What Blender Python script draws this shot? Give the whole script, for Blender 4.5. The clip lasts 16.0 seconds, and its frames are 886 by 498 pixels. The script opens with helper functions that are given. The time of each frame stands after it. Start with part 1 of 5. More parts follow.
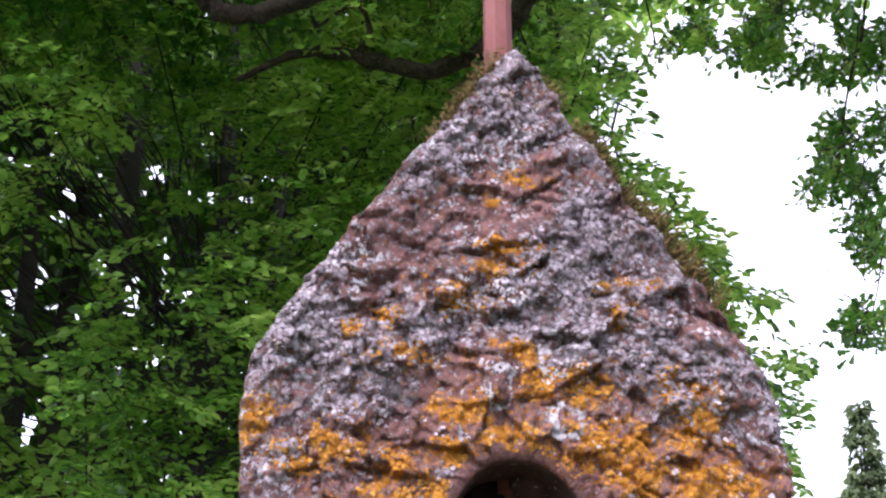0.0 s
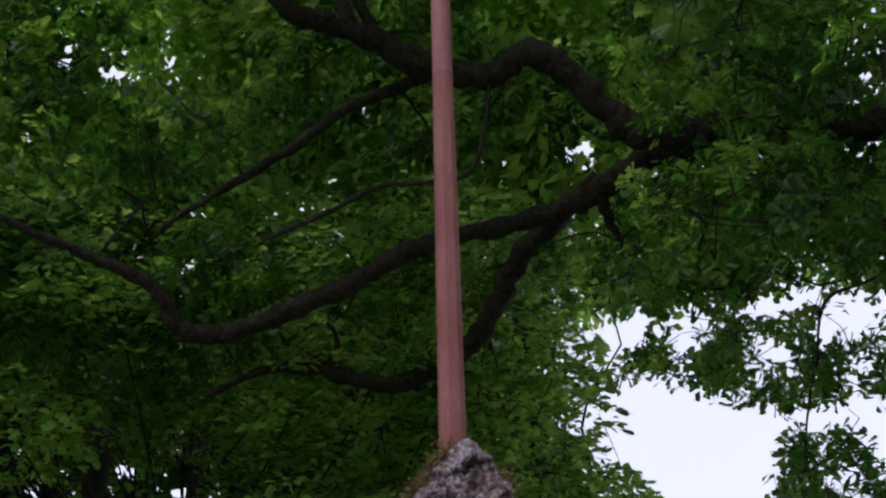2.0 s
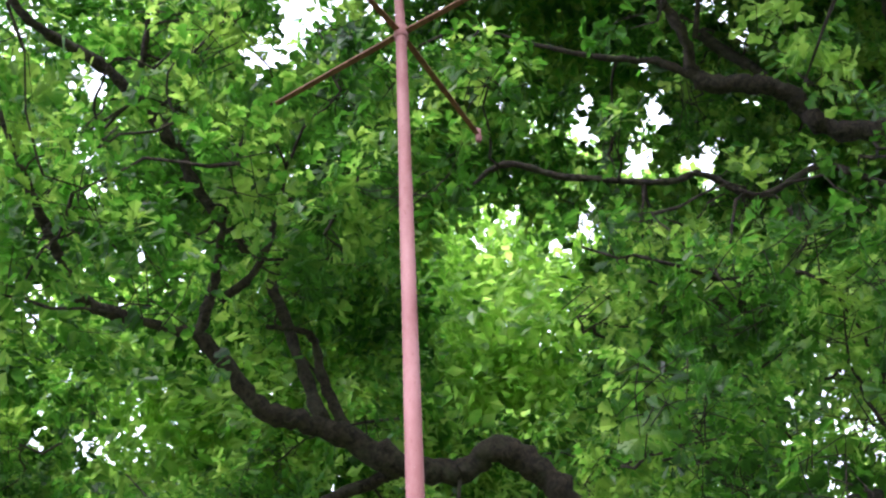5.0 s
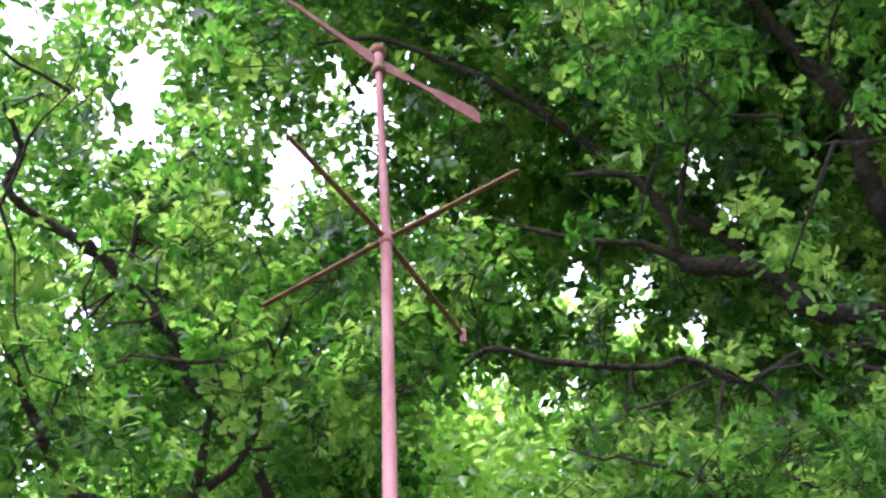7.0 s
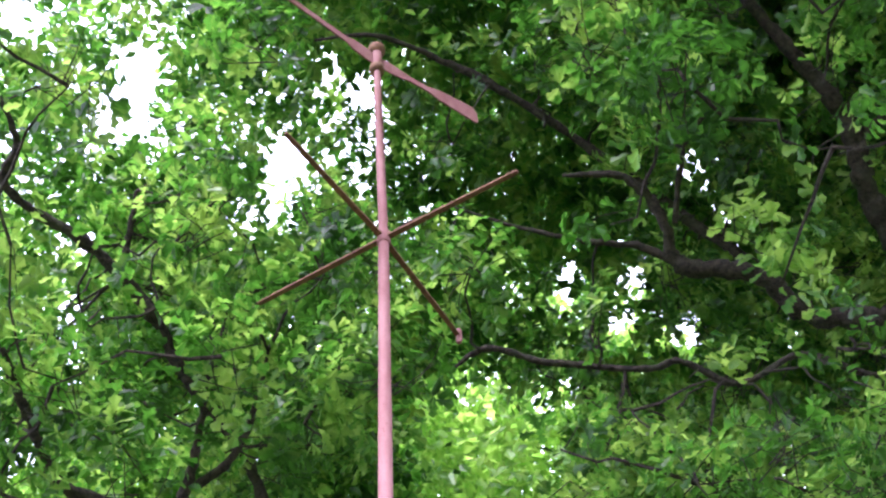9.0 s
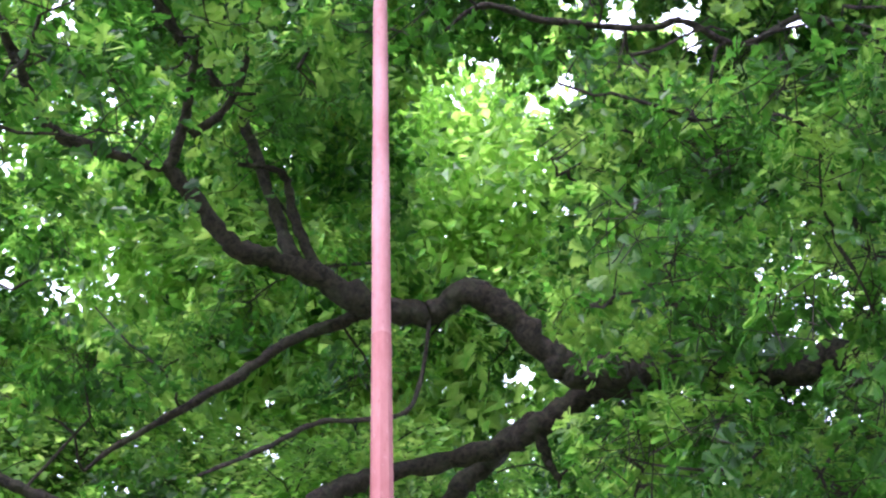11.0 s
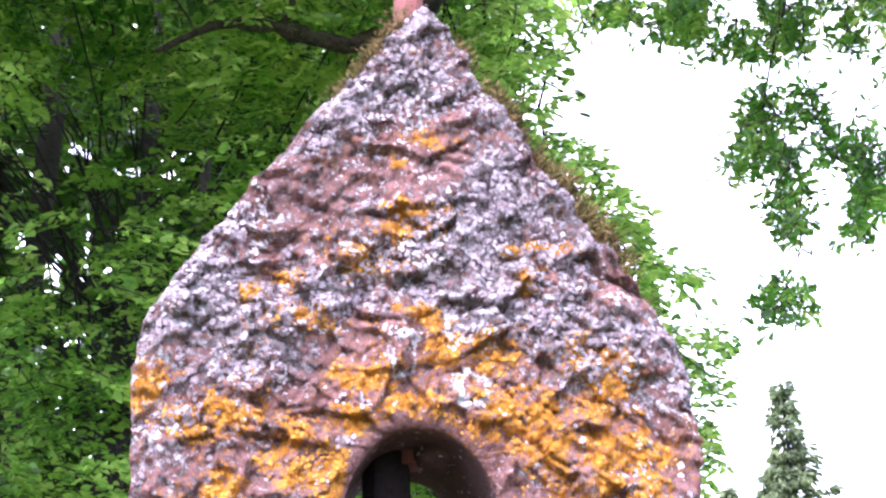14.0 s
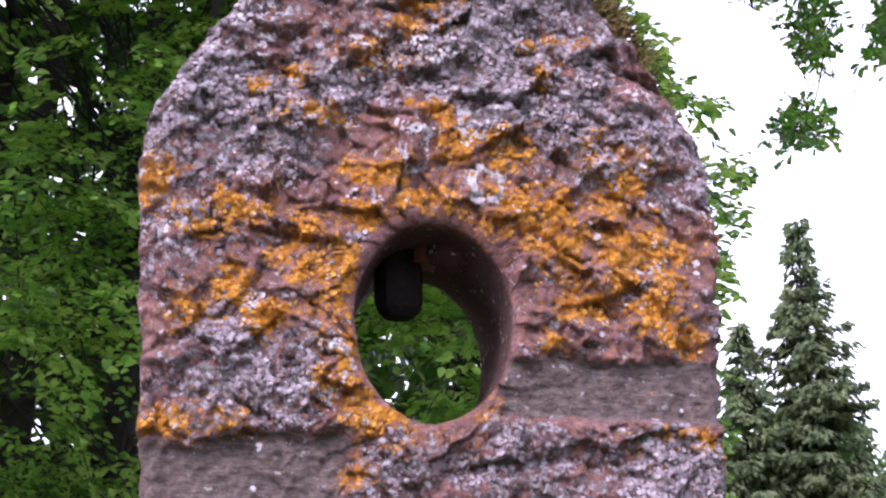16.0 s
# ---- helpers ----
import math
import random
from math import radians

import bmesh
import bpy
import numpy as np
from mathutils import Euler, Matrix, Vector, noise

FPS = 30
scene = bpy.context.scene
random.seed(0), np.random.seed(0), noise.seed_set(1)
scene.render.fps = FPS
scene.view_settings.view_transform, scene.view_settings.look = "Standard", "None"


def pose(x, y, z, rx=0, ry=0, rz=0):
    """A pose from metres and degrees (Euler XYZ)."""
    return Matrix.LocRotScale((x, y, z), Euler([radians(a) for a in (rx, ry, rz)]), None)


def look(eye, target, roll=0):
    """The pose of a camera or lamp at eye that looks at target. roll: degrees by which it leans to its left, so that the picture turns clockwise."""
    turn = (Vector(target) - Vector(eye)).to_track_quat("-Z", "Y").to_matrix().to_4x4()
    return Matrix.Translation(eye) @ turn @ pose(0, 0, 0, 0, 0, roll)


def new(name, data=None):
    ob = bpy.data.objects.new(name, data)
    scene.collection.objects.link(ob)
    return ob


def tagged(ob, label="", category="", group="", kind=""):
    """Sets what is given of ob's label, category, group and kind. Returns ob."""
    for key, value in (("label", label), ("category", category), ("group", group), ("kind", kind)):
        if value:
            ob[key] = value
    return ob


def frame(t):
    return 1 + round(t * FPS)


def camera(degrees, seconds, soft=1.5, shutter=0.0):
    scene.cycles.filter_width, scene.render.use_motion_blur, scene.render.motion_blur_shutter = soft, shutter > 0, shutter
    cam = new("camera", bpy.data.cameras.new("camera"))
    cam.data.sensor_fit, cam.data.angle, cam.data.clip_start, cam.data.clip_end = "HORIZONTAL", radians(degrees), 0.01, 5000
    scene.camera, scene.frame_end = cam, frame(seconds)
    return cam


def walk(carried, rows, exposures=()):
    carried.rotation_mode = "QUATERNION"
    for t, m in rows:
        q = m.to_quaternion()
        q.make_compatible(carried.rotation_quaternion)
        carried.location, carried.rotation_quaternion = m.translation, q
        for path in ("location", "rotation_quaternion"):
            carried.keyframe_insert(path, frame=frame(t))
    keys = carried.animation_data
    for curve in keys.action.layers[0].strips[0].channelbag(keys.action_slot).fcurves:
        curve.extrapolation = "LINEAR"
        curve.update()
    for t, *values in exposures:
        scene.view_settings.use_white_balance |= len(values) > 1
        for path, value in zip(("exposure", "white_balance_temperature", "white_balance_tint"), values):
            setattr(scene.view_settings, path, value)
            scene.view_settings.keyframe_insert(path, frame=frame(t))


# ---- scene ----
cam = camera(35.7, 16.0, soft=2.3)
PATH = [
    (0, (-0.257, -1.761, 1.299), (-0.097, 0.045, 2.144), -0.2),
    (0.5, (-0.25, -1.773, 1.33), (-0.081, -0.004, 2.248), -0.8),
    (1, (-0.244, -1.806, 1.357), (-0.068, -0.09, 2.368), -0.8),
    (1.5, (-0.24, -1.844, 1.39), (-0.059, -0.19, 2.499), -1.1),
    (2, (-0.237, -1.883, 1.421), (-0.053, -0.288, 2.613), -1.7),
    (2.5, (-0.24, -1.937, 1.455), (-0.055, -0.398, 2.719), -1.9),
    (2.7, (-0.24, -1.964, 1.461), (-0.055, -0.457, 2.763), -2.0),
    (3, (-0.237, -1.985, 1.476), (-0.051, -0.524, 2.829), -2.2),
    (3.5, (-0.241, -2.025, 1.501), (-0.049, -0.629, 2.92), -2.3),
    (4, (-0.237, -2.049, 1.513), (-0.043, -0.701, 2.977), -2.7),
    (4.5, (-0.244, -2.069, 1.511), (-0.046, -0.759, 3.009), -3.3),
    (5, (-0.265, -2.081, 1.506), (-0.06, -0.839, 3.061), -3.9),
    (5.2, (-0.274, -2.095, 1.508), (-0.063, -0.871, 3.075), -4.3),
    (7.5, (-0.248, -2.298, 1.624), (-0.048, -1.237, 3.307), -4.7),
    (8, (-0.253, -2.315, 1.637), (-0.051, -1.248, 3.316), -4.5),
    (8.2, (-0.257, -2.317, 1.634), (-0.054, -1.248, 3.312), -4.5),
    (10.3, (-0.279, -2.079, 1.538), (-0.037, -0.863, 3.108), -4.0),
    (10.5, (-0.264, -2.044, 1.524), (-0.019, -0.778, 3.052), -3.8),
    (11, (-0.24, -1.971, 1.469), (0.012, -0.59, 2.893), -3.1),
    (11.5, (-0.241, -1.903, 1.435), (0.025, -0.406, 2.734), -2.9),
    (12, (-0.234, -1.856, 1.408), (0.033, -0.297, 2.632), -2.6),
    (12.5, (-0.226, -1.817, 1.353), (0.041, -0.17, 2.456), -1.8),
    (13, (-0.221, -1.77, 1.335), (0.044, -0.069, 2.353), -1.6),
    (13.5, (-0.217, -1.741, 1.317), (0.046, 0.008, 2.252), -1.0),
    (14, (-0.215, -1.696, 1.302), (0.047, 0.11, 2.121), -1.2),
    (14.5, (-0.213, -1.686, 1.296), (0.044, 0.142, 2.066), -1.2),
    (15, (-0.21, -1.678, 1.285), (0.044, 0.172, 2.002), -1.1),
    (15.5, (-0.206, -1.655, 1.273), (0.044, 0.221, 1.919), -0.9),
    (16, (-0.205, -1.643, 1.263), (0.042, 0.248, 1.863), -0.7),
]
walk(cam, [(t, look(eye, target, roll)) for t, eye, target, roll in PATH],
     [(0, 1.03, 6300, 22), (0.5, 0.7, 6300, 21), (1.0, 0.3, 6300, 20), (2.0, -0.5, 6350, 17), (2.7, -0.4, 6350, 15), (3.5, 0.5, 6350, 11), (4.3, 1.2, 6200, 15), (5.2, 1.55, 6050, 19), (7.5, 1.85, 5850, 31), (8.2, 1.85, 5850, 31),
      (10.5, 1.85, 5700, 25), (11.4, 2.1, 5650, 30), (12.0, 2.12, 5650, 30), (13.0, 2.28, 5750, 28), (14.0, 2.0, 5950, 28), (15.0, 1.55, 6100, 28), (16.0, 0.98, 6200, 33)])

# ---- world, light, exposure ----
world = bpy.data.worlds.new("overcast_sky")
scene.world = world
world.use_nodes = True
wn, wl = world.node_tree.nodes, world.node_tree.links
bg = wn["Background"]
sky = wn.new("ShaderNodeTexSky")
sky.sky_type = "NISHITA"
sky.sun_disc = False
sky.sun_elevation = radians(45)
sky.sun_rotation = radians(214)
sky.air_density, sky.dust_density, sky.ozone_density = 1.0, 1.5, 1.0
cloud = wn.new("ShaderNodeMix")
cloud.data_type = "RGBA"
cloud.inputs[0].default_value = 0.72
cloud.inputs[7].default_value = (10.8, 11.3, 12.9, 1)
wl.new(sky.outputs[0], cloud.inputs[6])
wl.new(cloud.outputs[2], bg.inputs[0])
bg.inputs[1].default_value = 0.15

sun_data = bpy.data.lights.new("sun", "SUN")
sun_data.energy, sun_data.angle, sun_data.color = 1.5, radians(28), (1.0, 0.97, 0.95)
sun = new("sun", sun_data)
sun.matrix_world = look((-5, -7.5, 9), (0, 0, 0))
tagged(sun, kind="structure")

# ---- materials ----


def material(name, rough=0.8, metal=0.0):
    m = bpy.data.materials.new(name)
    m.use_nodes = True
    p = m.node_tree.nodes["Principled BSDF"]
    p.inputs["Roughness"].default_value = rough
    p.inputs["Metallic"].default_value = metal
    return m, m.node_tree.nodes, m.node_tree.links, p


def coords(n, l, scale=(1, 1, 1)):
    tc = n.new("ShaderNodeTexCoord")
    mp = n.new("ShaderNodeMapping")
    mp.inputs["Scale"].default_value = scale
    l.new(tc.outputs["Object"], mp.inputs[0])
    return mp.outputs[0]


def noise_tex(n, l, vec, scale, detail=6.0, rough=0.6, dist=0.0):
    t = n.new("ShaderNodeTexNoise")
    t.inputs["Scale"].default_value = scale
    t.inputs["Detail"].default_value = detail
    t.inputs["Roughness"].default_value = rough
    t.inputs["Distortion"].default_value = dist
    l.new(vec, t.inputs["Vector"])
    return t.outputs["Fac"]


def ramp(n, l, fac, stops):
    r = n.new("ShaderNodeValToRGB")
    els = r.color_ramp.elements
    while len(els) < len(stops):
        els.new(0.5)
    for e, (p, c) in zip(els, stops):
        e.position, e.color = p, (c, c, c, 1) if isinstance(c, (int, float)) else (*c, 1)
    l.new(fac, r.inputs[0])
    return r.outputs[0]


def mix(n, l, fac, a, b):
    x = n.new("ShaderNodeMix")
    x.data_type = "RGBA"
    for sock, v in ((0, fac), (6, a), (7, b)):
        if isinstance(v, tuple):
            x.inputs[sock].default_value = (*v, 1)
        elif isinstance(v, (int, float)):
            x.inputs[sock].default_value = v
        else:
            l.new(v, x.inputs[sock])
    return x.outputs[2]


def maths(n, l, op, a, b, clamp=False):
    x = n.new("ShaderNodeMath")
    x.operation, x.use_clamp = op, clamp
    for i, v in enumerate((a, b)):
        if isinstance(v, (int, float)):
            x.inputs[i].default_value = v
        else:
            l.new(v, x.inputs[i])
    return x.outputs[0]


def bump(n, l, p, height, strength, distance):
    b = n.new("ShaderNodeBump")
    b.inputs["Strength"].default_value = strength
    b.inputs["Distance"].default_value = distance
    l.new(height, b.inputs["Height"])
    l.new(b.outputs[0], p.inputs["Normal"])


def attribute(n, name):
    a = n.new("ShaderNodeAttribute")
    a.attribute_name = name
    return a.outputs["Fac"]


def stone_material():
    m, n, l, p = material("lichened_sandstone", 0.95)
    v = coords(n, l)
    grain = noise_tex(n, l, v, 420, 4, 0.7)
    mid = noise_tex(n, l, v, 60, 8, 0.65)
    big = noise_tex(n, l, v, 9, 5, 0.6)
    red = mix(n, l, ramp(n, l, big, [(0.35, 0.0), (0.65, 1.0)]), (0.235, 0.108, 0.100), (0.385, 0.20, 0.188))
    fleck = noise_tex(n, l, v, 170, 5, 0.7)
    red = mix(n, l, ramp(n, l, mid, [(0.40, 0.6), (0.58, 0.0)]), red, (0.105, 0.062, 0.058))
    red = mix(n, l, ramp(n, l, fleck, [(0.36, 0.6), (0.48, 0.0)]), red, (0.085, 0.052, 0.05))
    red = mix(n, l, ramp(n, l, fleck, [(0.56, 0.0), (0.66, 0.4)]), red, (0.50, 0.33, 0.30))
    red = mix(n, l, ramp(n, l, grain, [(0.55, 0.0), (0.7, 0.35)]), red, (0.42, 0.33, 0.30))
    # repair mortar
    mort = mix(n, l, ramp(n, l, mid, [(0.35, 0.0), (0.65, 1.0)]), (0.13, 0.090, 0.085), (0.25, 0.19, 0.182))
    mort = mix(n, l, ramp(n, l, grain, [(0.5, 0.0), (0.62, 0.5)]), mort, (0.28, 0.24, 0.23))
    streak = noise_tex(n, l, coords(n, l, (0.35, 1.0, 1.6)), 130, 6, 0.75, 0.8)
    mort = mix(n, l, ramp(n, l, streak, [(0.38, 0.8), (0.50, 0.0)]), mort, (0.075, 0.055, 0.05))
    mort = mix(n, l, ramp(n, l, streak, [(0.54, 0.0), (0.64, 0.6)]), mort, (0.36, 0.31, 0.29))
    mfac = ramp(n, l, maths(n, l, "ADD", attribute(n, "mortar"), maths(n, l, "MULTIPLY", maths(n, l, "SUBTRACT", mid, 0.5), 0.5)), [(0.4, 0.0), (0.6, 1.0)])
    col = mix(n, l, mfac, red, mort)
    # drilled hole's lichen-free wall, with the shade inside put into its colour
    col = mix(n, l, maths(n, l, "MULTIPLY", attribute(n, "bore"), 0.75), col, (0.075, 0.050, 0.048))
    # grey foliose lichen in overlapping plates with dark gaps
    vor = n.new("ShaderNodeTexVoronoi")
    vor.inputs["Scale"].default_value = 80
    wob = n.new("ShaderNodeVectorMath")
    wob.operation = "MULTIPLY_ADD"
    nz = n.new("ShaderNodeTexNoise")
    nz.inputs["Scale"].default_value = 70
    l.new(v, nz.inputs["Vector"])
    l.new(nz.outputs["Color"], wob.inputs[0])
    wob.inputs[1].default_value = (0.02, 0.02, 0.02)
    l.new(v, wob.inputs[2])
    l.new(wob.outputs[0], vor.inputs["Vector"])
    plate = ramp(n, l, vor.outputs["Distance"], [(0.25, (0.60, 0.53, 0.58)), (0.55, (0.46, 0.395, 0.44)), (0.75, (0.18, 0.135, 0.14))])
    edge = n.new("ShaderNodeTexVoronoi")
    edge.feature = "DISTANCE_TO_EDGE"
    edge.inputs["Scale"].default_value = 125
    l.new(wob.outputs[0], edge.inputs["Vector"])
    crack = ramp(n, l, edge.outputs["Distance"], [(0.03, 1.0), (0.12, 0.0)])
    plate = mix(n, l, maths(n, l, "MULTIPLY", crack, 0.6), plate, (0.085, 0.062, 0.064))
    pale = noise_tex(n, l, v, 34, 5, 0.6)
    plate = mix(n, l, ramp(n, l, pale, [(0.38, 0.8), (0.54, 0.0)]), plate, (0.20, 0.165, 0.17))
    plate = mix(n, l, ramp(n, l, grain, [(0.52, 0.0), (0.68, 0.5)]), plate, (0.66, 0.66, 0.68))
    brk = maths(n, l, "MULTIPLY", maths(n, l, "SUBTRACT", noise_tex(n, l, v, 85, 8, 0.72), 0.5), 2.8)
    gfac = ramp(n, l, maths(n, l, "ADD", attribute(n, "grey"), brk), [(0.45, 0.0), (0.49, 1.0)])
    col = mix(n, l, gfac, col, plate)
    # orange crust
    orange = mix(n, l, ramp(n, l, mid, [(0.35, 0.0), (0.7, 1.0)]), (0.46, 0.16, 0.015), (0.72, 0.31, 0.035))
    orange = mix(n, l, ramp(n, l, grain, [(0.38, 0.5), (0.5, 0.0)]), orange, (0.22, 0.09, 0.02))
    brk2 = maths(n, l, "MULTIPLY", maths(n, l, "SUBTRACT", noise_tex(n, l, v, 130, 8, 0.78), 0.5), 3.8)
    ofac = ramp(n, l, maths(n, l, "ADD", attribute(n, "orange"), brk2), [(0.47, 0.0), (0.54, 1.0)])
    col = mix(n, l, ofac, col, orange)
    # chalky white rosettes and specks
    wfac = ramp(n, l, maths(n, l, "ADD", attribute(n, "white"), brk), [(0.45, 0.0), (0.56, 1.0)])
    speck = ramp(n, l, noise_tex(n, l, v, 75, 3, 0.5), [(0.66, 0.0), (0.69, 0.8)])
    col = mix(n, l, speck, col, (0.52, 0.49, 0.50))
    col = mix(n, l, wfac, col, (0.66, 0.65, 0.68))
    l.new(col, p.inputs["Base Color"])
    p.inputs["Specular IOR Level"].default_value = 0.25
    hgt = maths(n, l, "ADD", maths(n, l, "MULTIPLY", mid, 0.6), maths(n, l, "MULTIPLY", grain, 0.25))
    hgt = maths(n, l, "ADD", hgt, maths(n, l, "MULTIPLY", fleck, 0.45))
    hgt = maths(n, l, "ADD", hgt, maths(n, l, "MULTIPLY", maths(n, l, "MULTIPLY", streak, mfac), 0.6))
    hgt = maths(n, l, "SUBTRACT", hgt, maths(n, l, "MULTIPLY", maths(n, l, "MULTIPLY", crack, gfac), 0.25))
    hgt = maths(n, l, "SUBTRACT", hgt, maths(n, l, "MULTIPLY", maths(n, l, "MULTIPLY", vor.outputs["Distance"], gfac), 0.8))
    bump(n, l, p, hgt, 1.0, 0.009)
    return m


def flake_material(name, stops, rough=0.95):
    m, n, l, p = material(name, rough)
    g = n.new("ShaderNodeNewGeometry")
    v = coords(n, l)
    c = ramp(n, l, g.outputs["Random Per Island"], stops)
    f = noise_tex(n, l, v, 500, 4, 0.7)
    c = mix(n, l, ramp(n, l, f, [(0.38, 0.55), (0.55, 0.0)]), c, stops[0][1])
    l.new(c, p.inputs["Base Color"])
    p.inputs["Specular IOR Level"].default_value = 0.2
    bump(n, l, p, f, 0.6, 0.002)
    return m


def moss_material():
    m, n, l, p = material("dry_moss", 0.95)
    g = n.new("ShaderNodeNewGeometry")
    c = ramp(n, l, g.outputs["Random Per Island"], [(0.0, (0.06, 0.05, 0.015)), (0.45, (0.14, 0.11, 0.03)), (0.75, (0.21, 0.15, 0.05)), (1.0, (0.20, 0.09, 0.035))])
    l.new(c, p.inputs["Base Color"])
    return m


def paint_material(name, low, high):
    m, n, l, p = material(name, 0.7)
    p.inputs["Specular IOR Level"].default_value = 0.3
    v = coords(n, l, (1, 1, 0.35))
    big = noise_tex(n, l, v, 14, 5, 0.6)
    fine = noise_tex(n, l, v, 160, 6, 0.65)
    c = mix(n, l, ramp(n, l, big, [(0.35, 0.0), (0.65, 1.0)]), low, high)
    c = mix(n, l, ramp(n, l, fine, [(0.60, 0.0), (0.72, 0.7)]), c, (0.15, 0.05, 0.04))
    c = mix(n, l, ramp(n, l, fine, [(0.28, 0.4), (0.38, 0.0)]), c, (0.42, 0.26, 0.25))
    l.new(c, p.inputs["Base Color"])
    l.new(ramp(n, l, fine, [(0.3, 0.6), (0.7, 0.85)]), p.inputs["Roughness"])
    bump(n, l, p, fine, 0.25, 0.002)
    return m


def rust_material():
    m, n, l, p = material("rusty_iron", 0.85)
    v = coords(n, l)
    a, b = noise_tex(n, l, v, 40, 6, 0.65), noise_tex(n, l, v, 300, 4, 0.7)
    c = mix(n, l, ramp(n, l, a, [(0.35, 0.0), (0.65, 1.0)]), (0.10, 0.04, 0.028), (0.24, 0.115, 0.055))
    c = mix(n, l, ramp(n, l, b, [(0.5, 0.0), (0.7, 0.5)]), c, (0.30, 0.17, 0.08))
    l.new(c, p.inputs["Base Color"])
    bump(n, l, p, b, 0.4, 0.002)
    return m


def iron_material():
    m, n, l, p = material("dark_iron", 0.85)
    v = coords(n, l)
    c = ramp(n, l, noise_tex(n, l, v, 90, 5, 0.6), [(0.35, (0.012, 0.010, 0.010)), (0.7, (0.024, 0.019, 0.018))])
    p.inputs["Specular IOR Level"].default_value = 0.12
    l.new(c, p.inputs["Base Color"])
    return m


def bark_material(name, dark, lite, scale=1.0, algae=0.55):
    m, n, l, p = material(name, 0.95)
    v = coords(n, l)
    w = noise_tex(n, l, v, 26 * scale, 8, 0.7, 0.6)
    b = noise_tex(n, l, v, 5 * scale, 4, 0.6)
    c = mix(n, l, ramp(n, l, w, [(0.38, 0.0), (0.62, 1.0)]), dark, lite)
    c = mix(n, l, ramp(n, l, b, [(0.52, 0.0), (0.68, algae)]), c, (0.10, 0.11, 0.06))
    l.new(c, p.inputs["Base Color"])
    bump(n, l, p, w, 1.0, 0.03)
    return m


def leaf_material(name, stops, trans, through_share=0.45, rough=0.38, gloss=0.5):
    m, n, l, p = material(name, rough)
    g = n.new("ShaderNodeNewGeometry")
    rnd = g.outputs["Random Per Island"]
    mp = n.new("ShaderNodeMapping")
    mp.inputs["Location"].default_value = (3.7, 1.3, 2.1)
    l.new(g.outputs["Position"], mp.inputs[0])
    v = mp.outputs[0]
    # clump-sized patches put the look of lit and shaded foliage into the colour
    patch = ramp(n, l, noise_tex(n, l, v, 1.5, 3, 0.6), [(0.40, 0.0), (0.62, 1.0)])
    tuft = ramp(n, l, noise_tex(n, l, v, 6.0, 2, 0.5), [(0.36, 0.0), (0.64, 1.0)])
    small = maths(n, l, "ADD", maths(n, l, "MULTIPLY", rnd, 0.2), maths(n, l, "MULTIPLY", tuft, 0.32))
    fac = maths(n, l, "ADD", small, maths(n, l, "MULTIPLY", patch, 0.48), True)
    c = ramp(n, l, fac, stops)
    l.new(c, p.inputs["Base Color"])
    p.inputs["Specular IOR Level"].default_value = gloss
    t = n.new("ShaderNodeBsdfTranslucent")
    l.new(ramp(n, l, fac, trans), t.inputs["Color"])
    mx = n.new("ShaderNodeMixShader")
    mx.inputs[0].default_value = through_share
    l.new(p.outputs[0], mx.inputs[1])
    l.new(t.outputs[0], mx.inputs[2])
    l.new(mx.outputs[0], n["Material Output"].inputs["Surface"])
    return m


def ground_material():
    m, n, l, p = material("grassy_ground", 0.95)
    v = coords(n, l)
    a, b = noise_tex(n, l, v, 0.6, 6, 0.6), noise_tex(n, l, v, 40, 6, 0.7)
    c = mix(n, l, ramp(n, l, a, [(0.4, 0.0), (0.6, 1.0)]), (0.045, 0.075, 0.02), (0.09, 0.10, 0.035))
    c = mix(n, l, ramp(n, l, b, [(0.5, 0.0), (0.7, 0.6)]), c, (0.12, 0.10, 0.05))
    l.new(c, p.inputs["Base Color"])
    bump(n, l, p, b, 0.8, 0.05)
    return m


STONE, MOSS, RUST, IRON = stone_material(), moss_material(), rust_material(), iron_material()
PAINT = paint_material("faded_red_lead_paint", (0.24, 0.094, 0.090), (0.335, 0.160, 0.156))
RED_PAINT = paint_material("red_lead_paint", (0.20, 0.062, 0.056), (0.275, 0.112, 0.103))
GREY_FLAKE = flake_material("grey_lichen", [(0.0, (0.16, 0.11, 0.115)), (0.3, (0.30, 0.24, 0.265)), (0.7, (0.43, 0.37, 0.415)), (1.0, (0.55, 0.49, 0.54))])
WHITE_FLAKE = flake_material("white_lichen", [(0.0, (0.46, 0.40, 0.43)), (1.0, (0.70, 0.64, 0.68))])
ORANGE_FLAKE = flake_material("orange_lichen", [(0.0, (0.42, 0.17, 0.02)), (0.5, (0.62, 0.27, 0.035)), (1.0, (0.74, 0.40, 0.10))])
OAK_BARK = bark_material("oak_bark", (0.012, 0.009, 0.007), (0.088, 0.064, 0.046), 1.5, 0.4)
DARK_BARK = bark_material("dark_bark", (0.010, 0.009, 0.008), (0.032, 0.027, 0.022), 1.0, 0.12)
OAK_LEAF = leaf_material("oak_leaves", [(0.1, (0.016, 0.050, 0.008)), (0.5, (0.040, 0.105, 0.015)), (0.95, (0.13, 0.205, 0.035))],
                         [(0.1, (0.030, 0.13, 0.010)), (0.45, (0.15, 0.45, 0.040)), (0.95, (0.68, 0.95, 0.18))], 0.55)
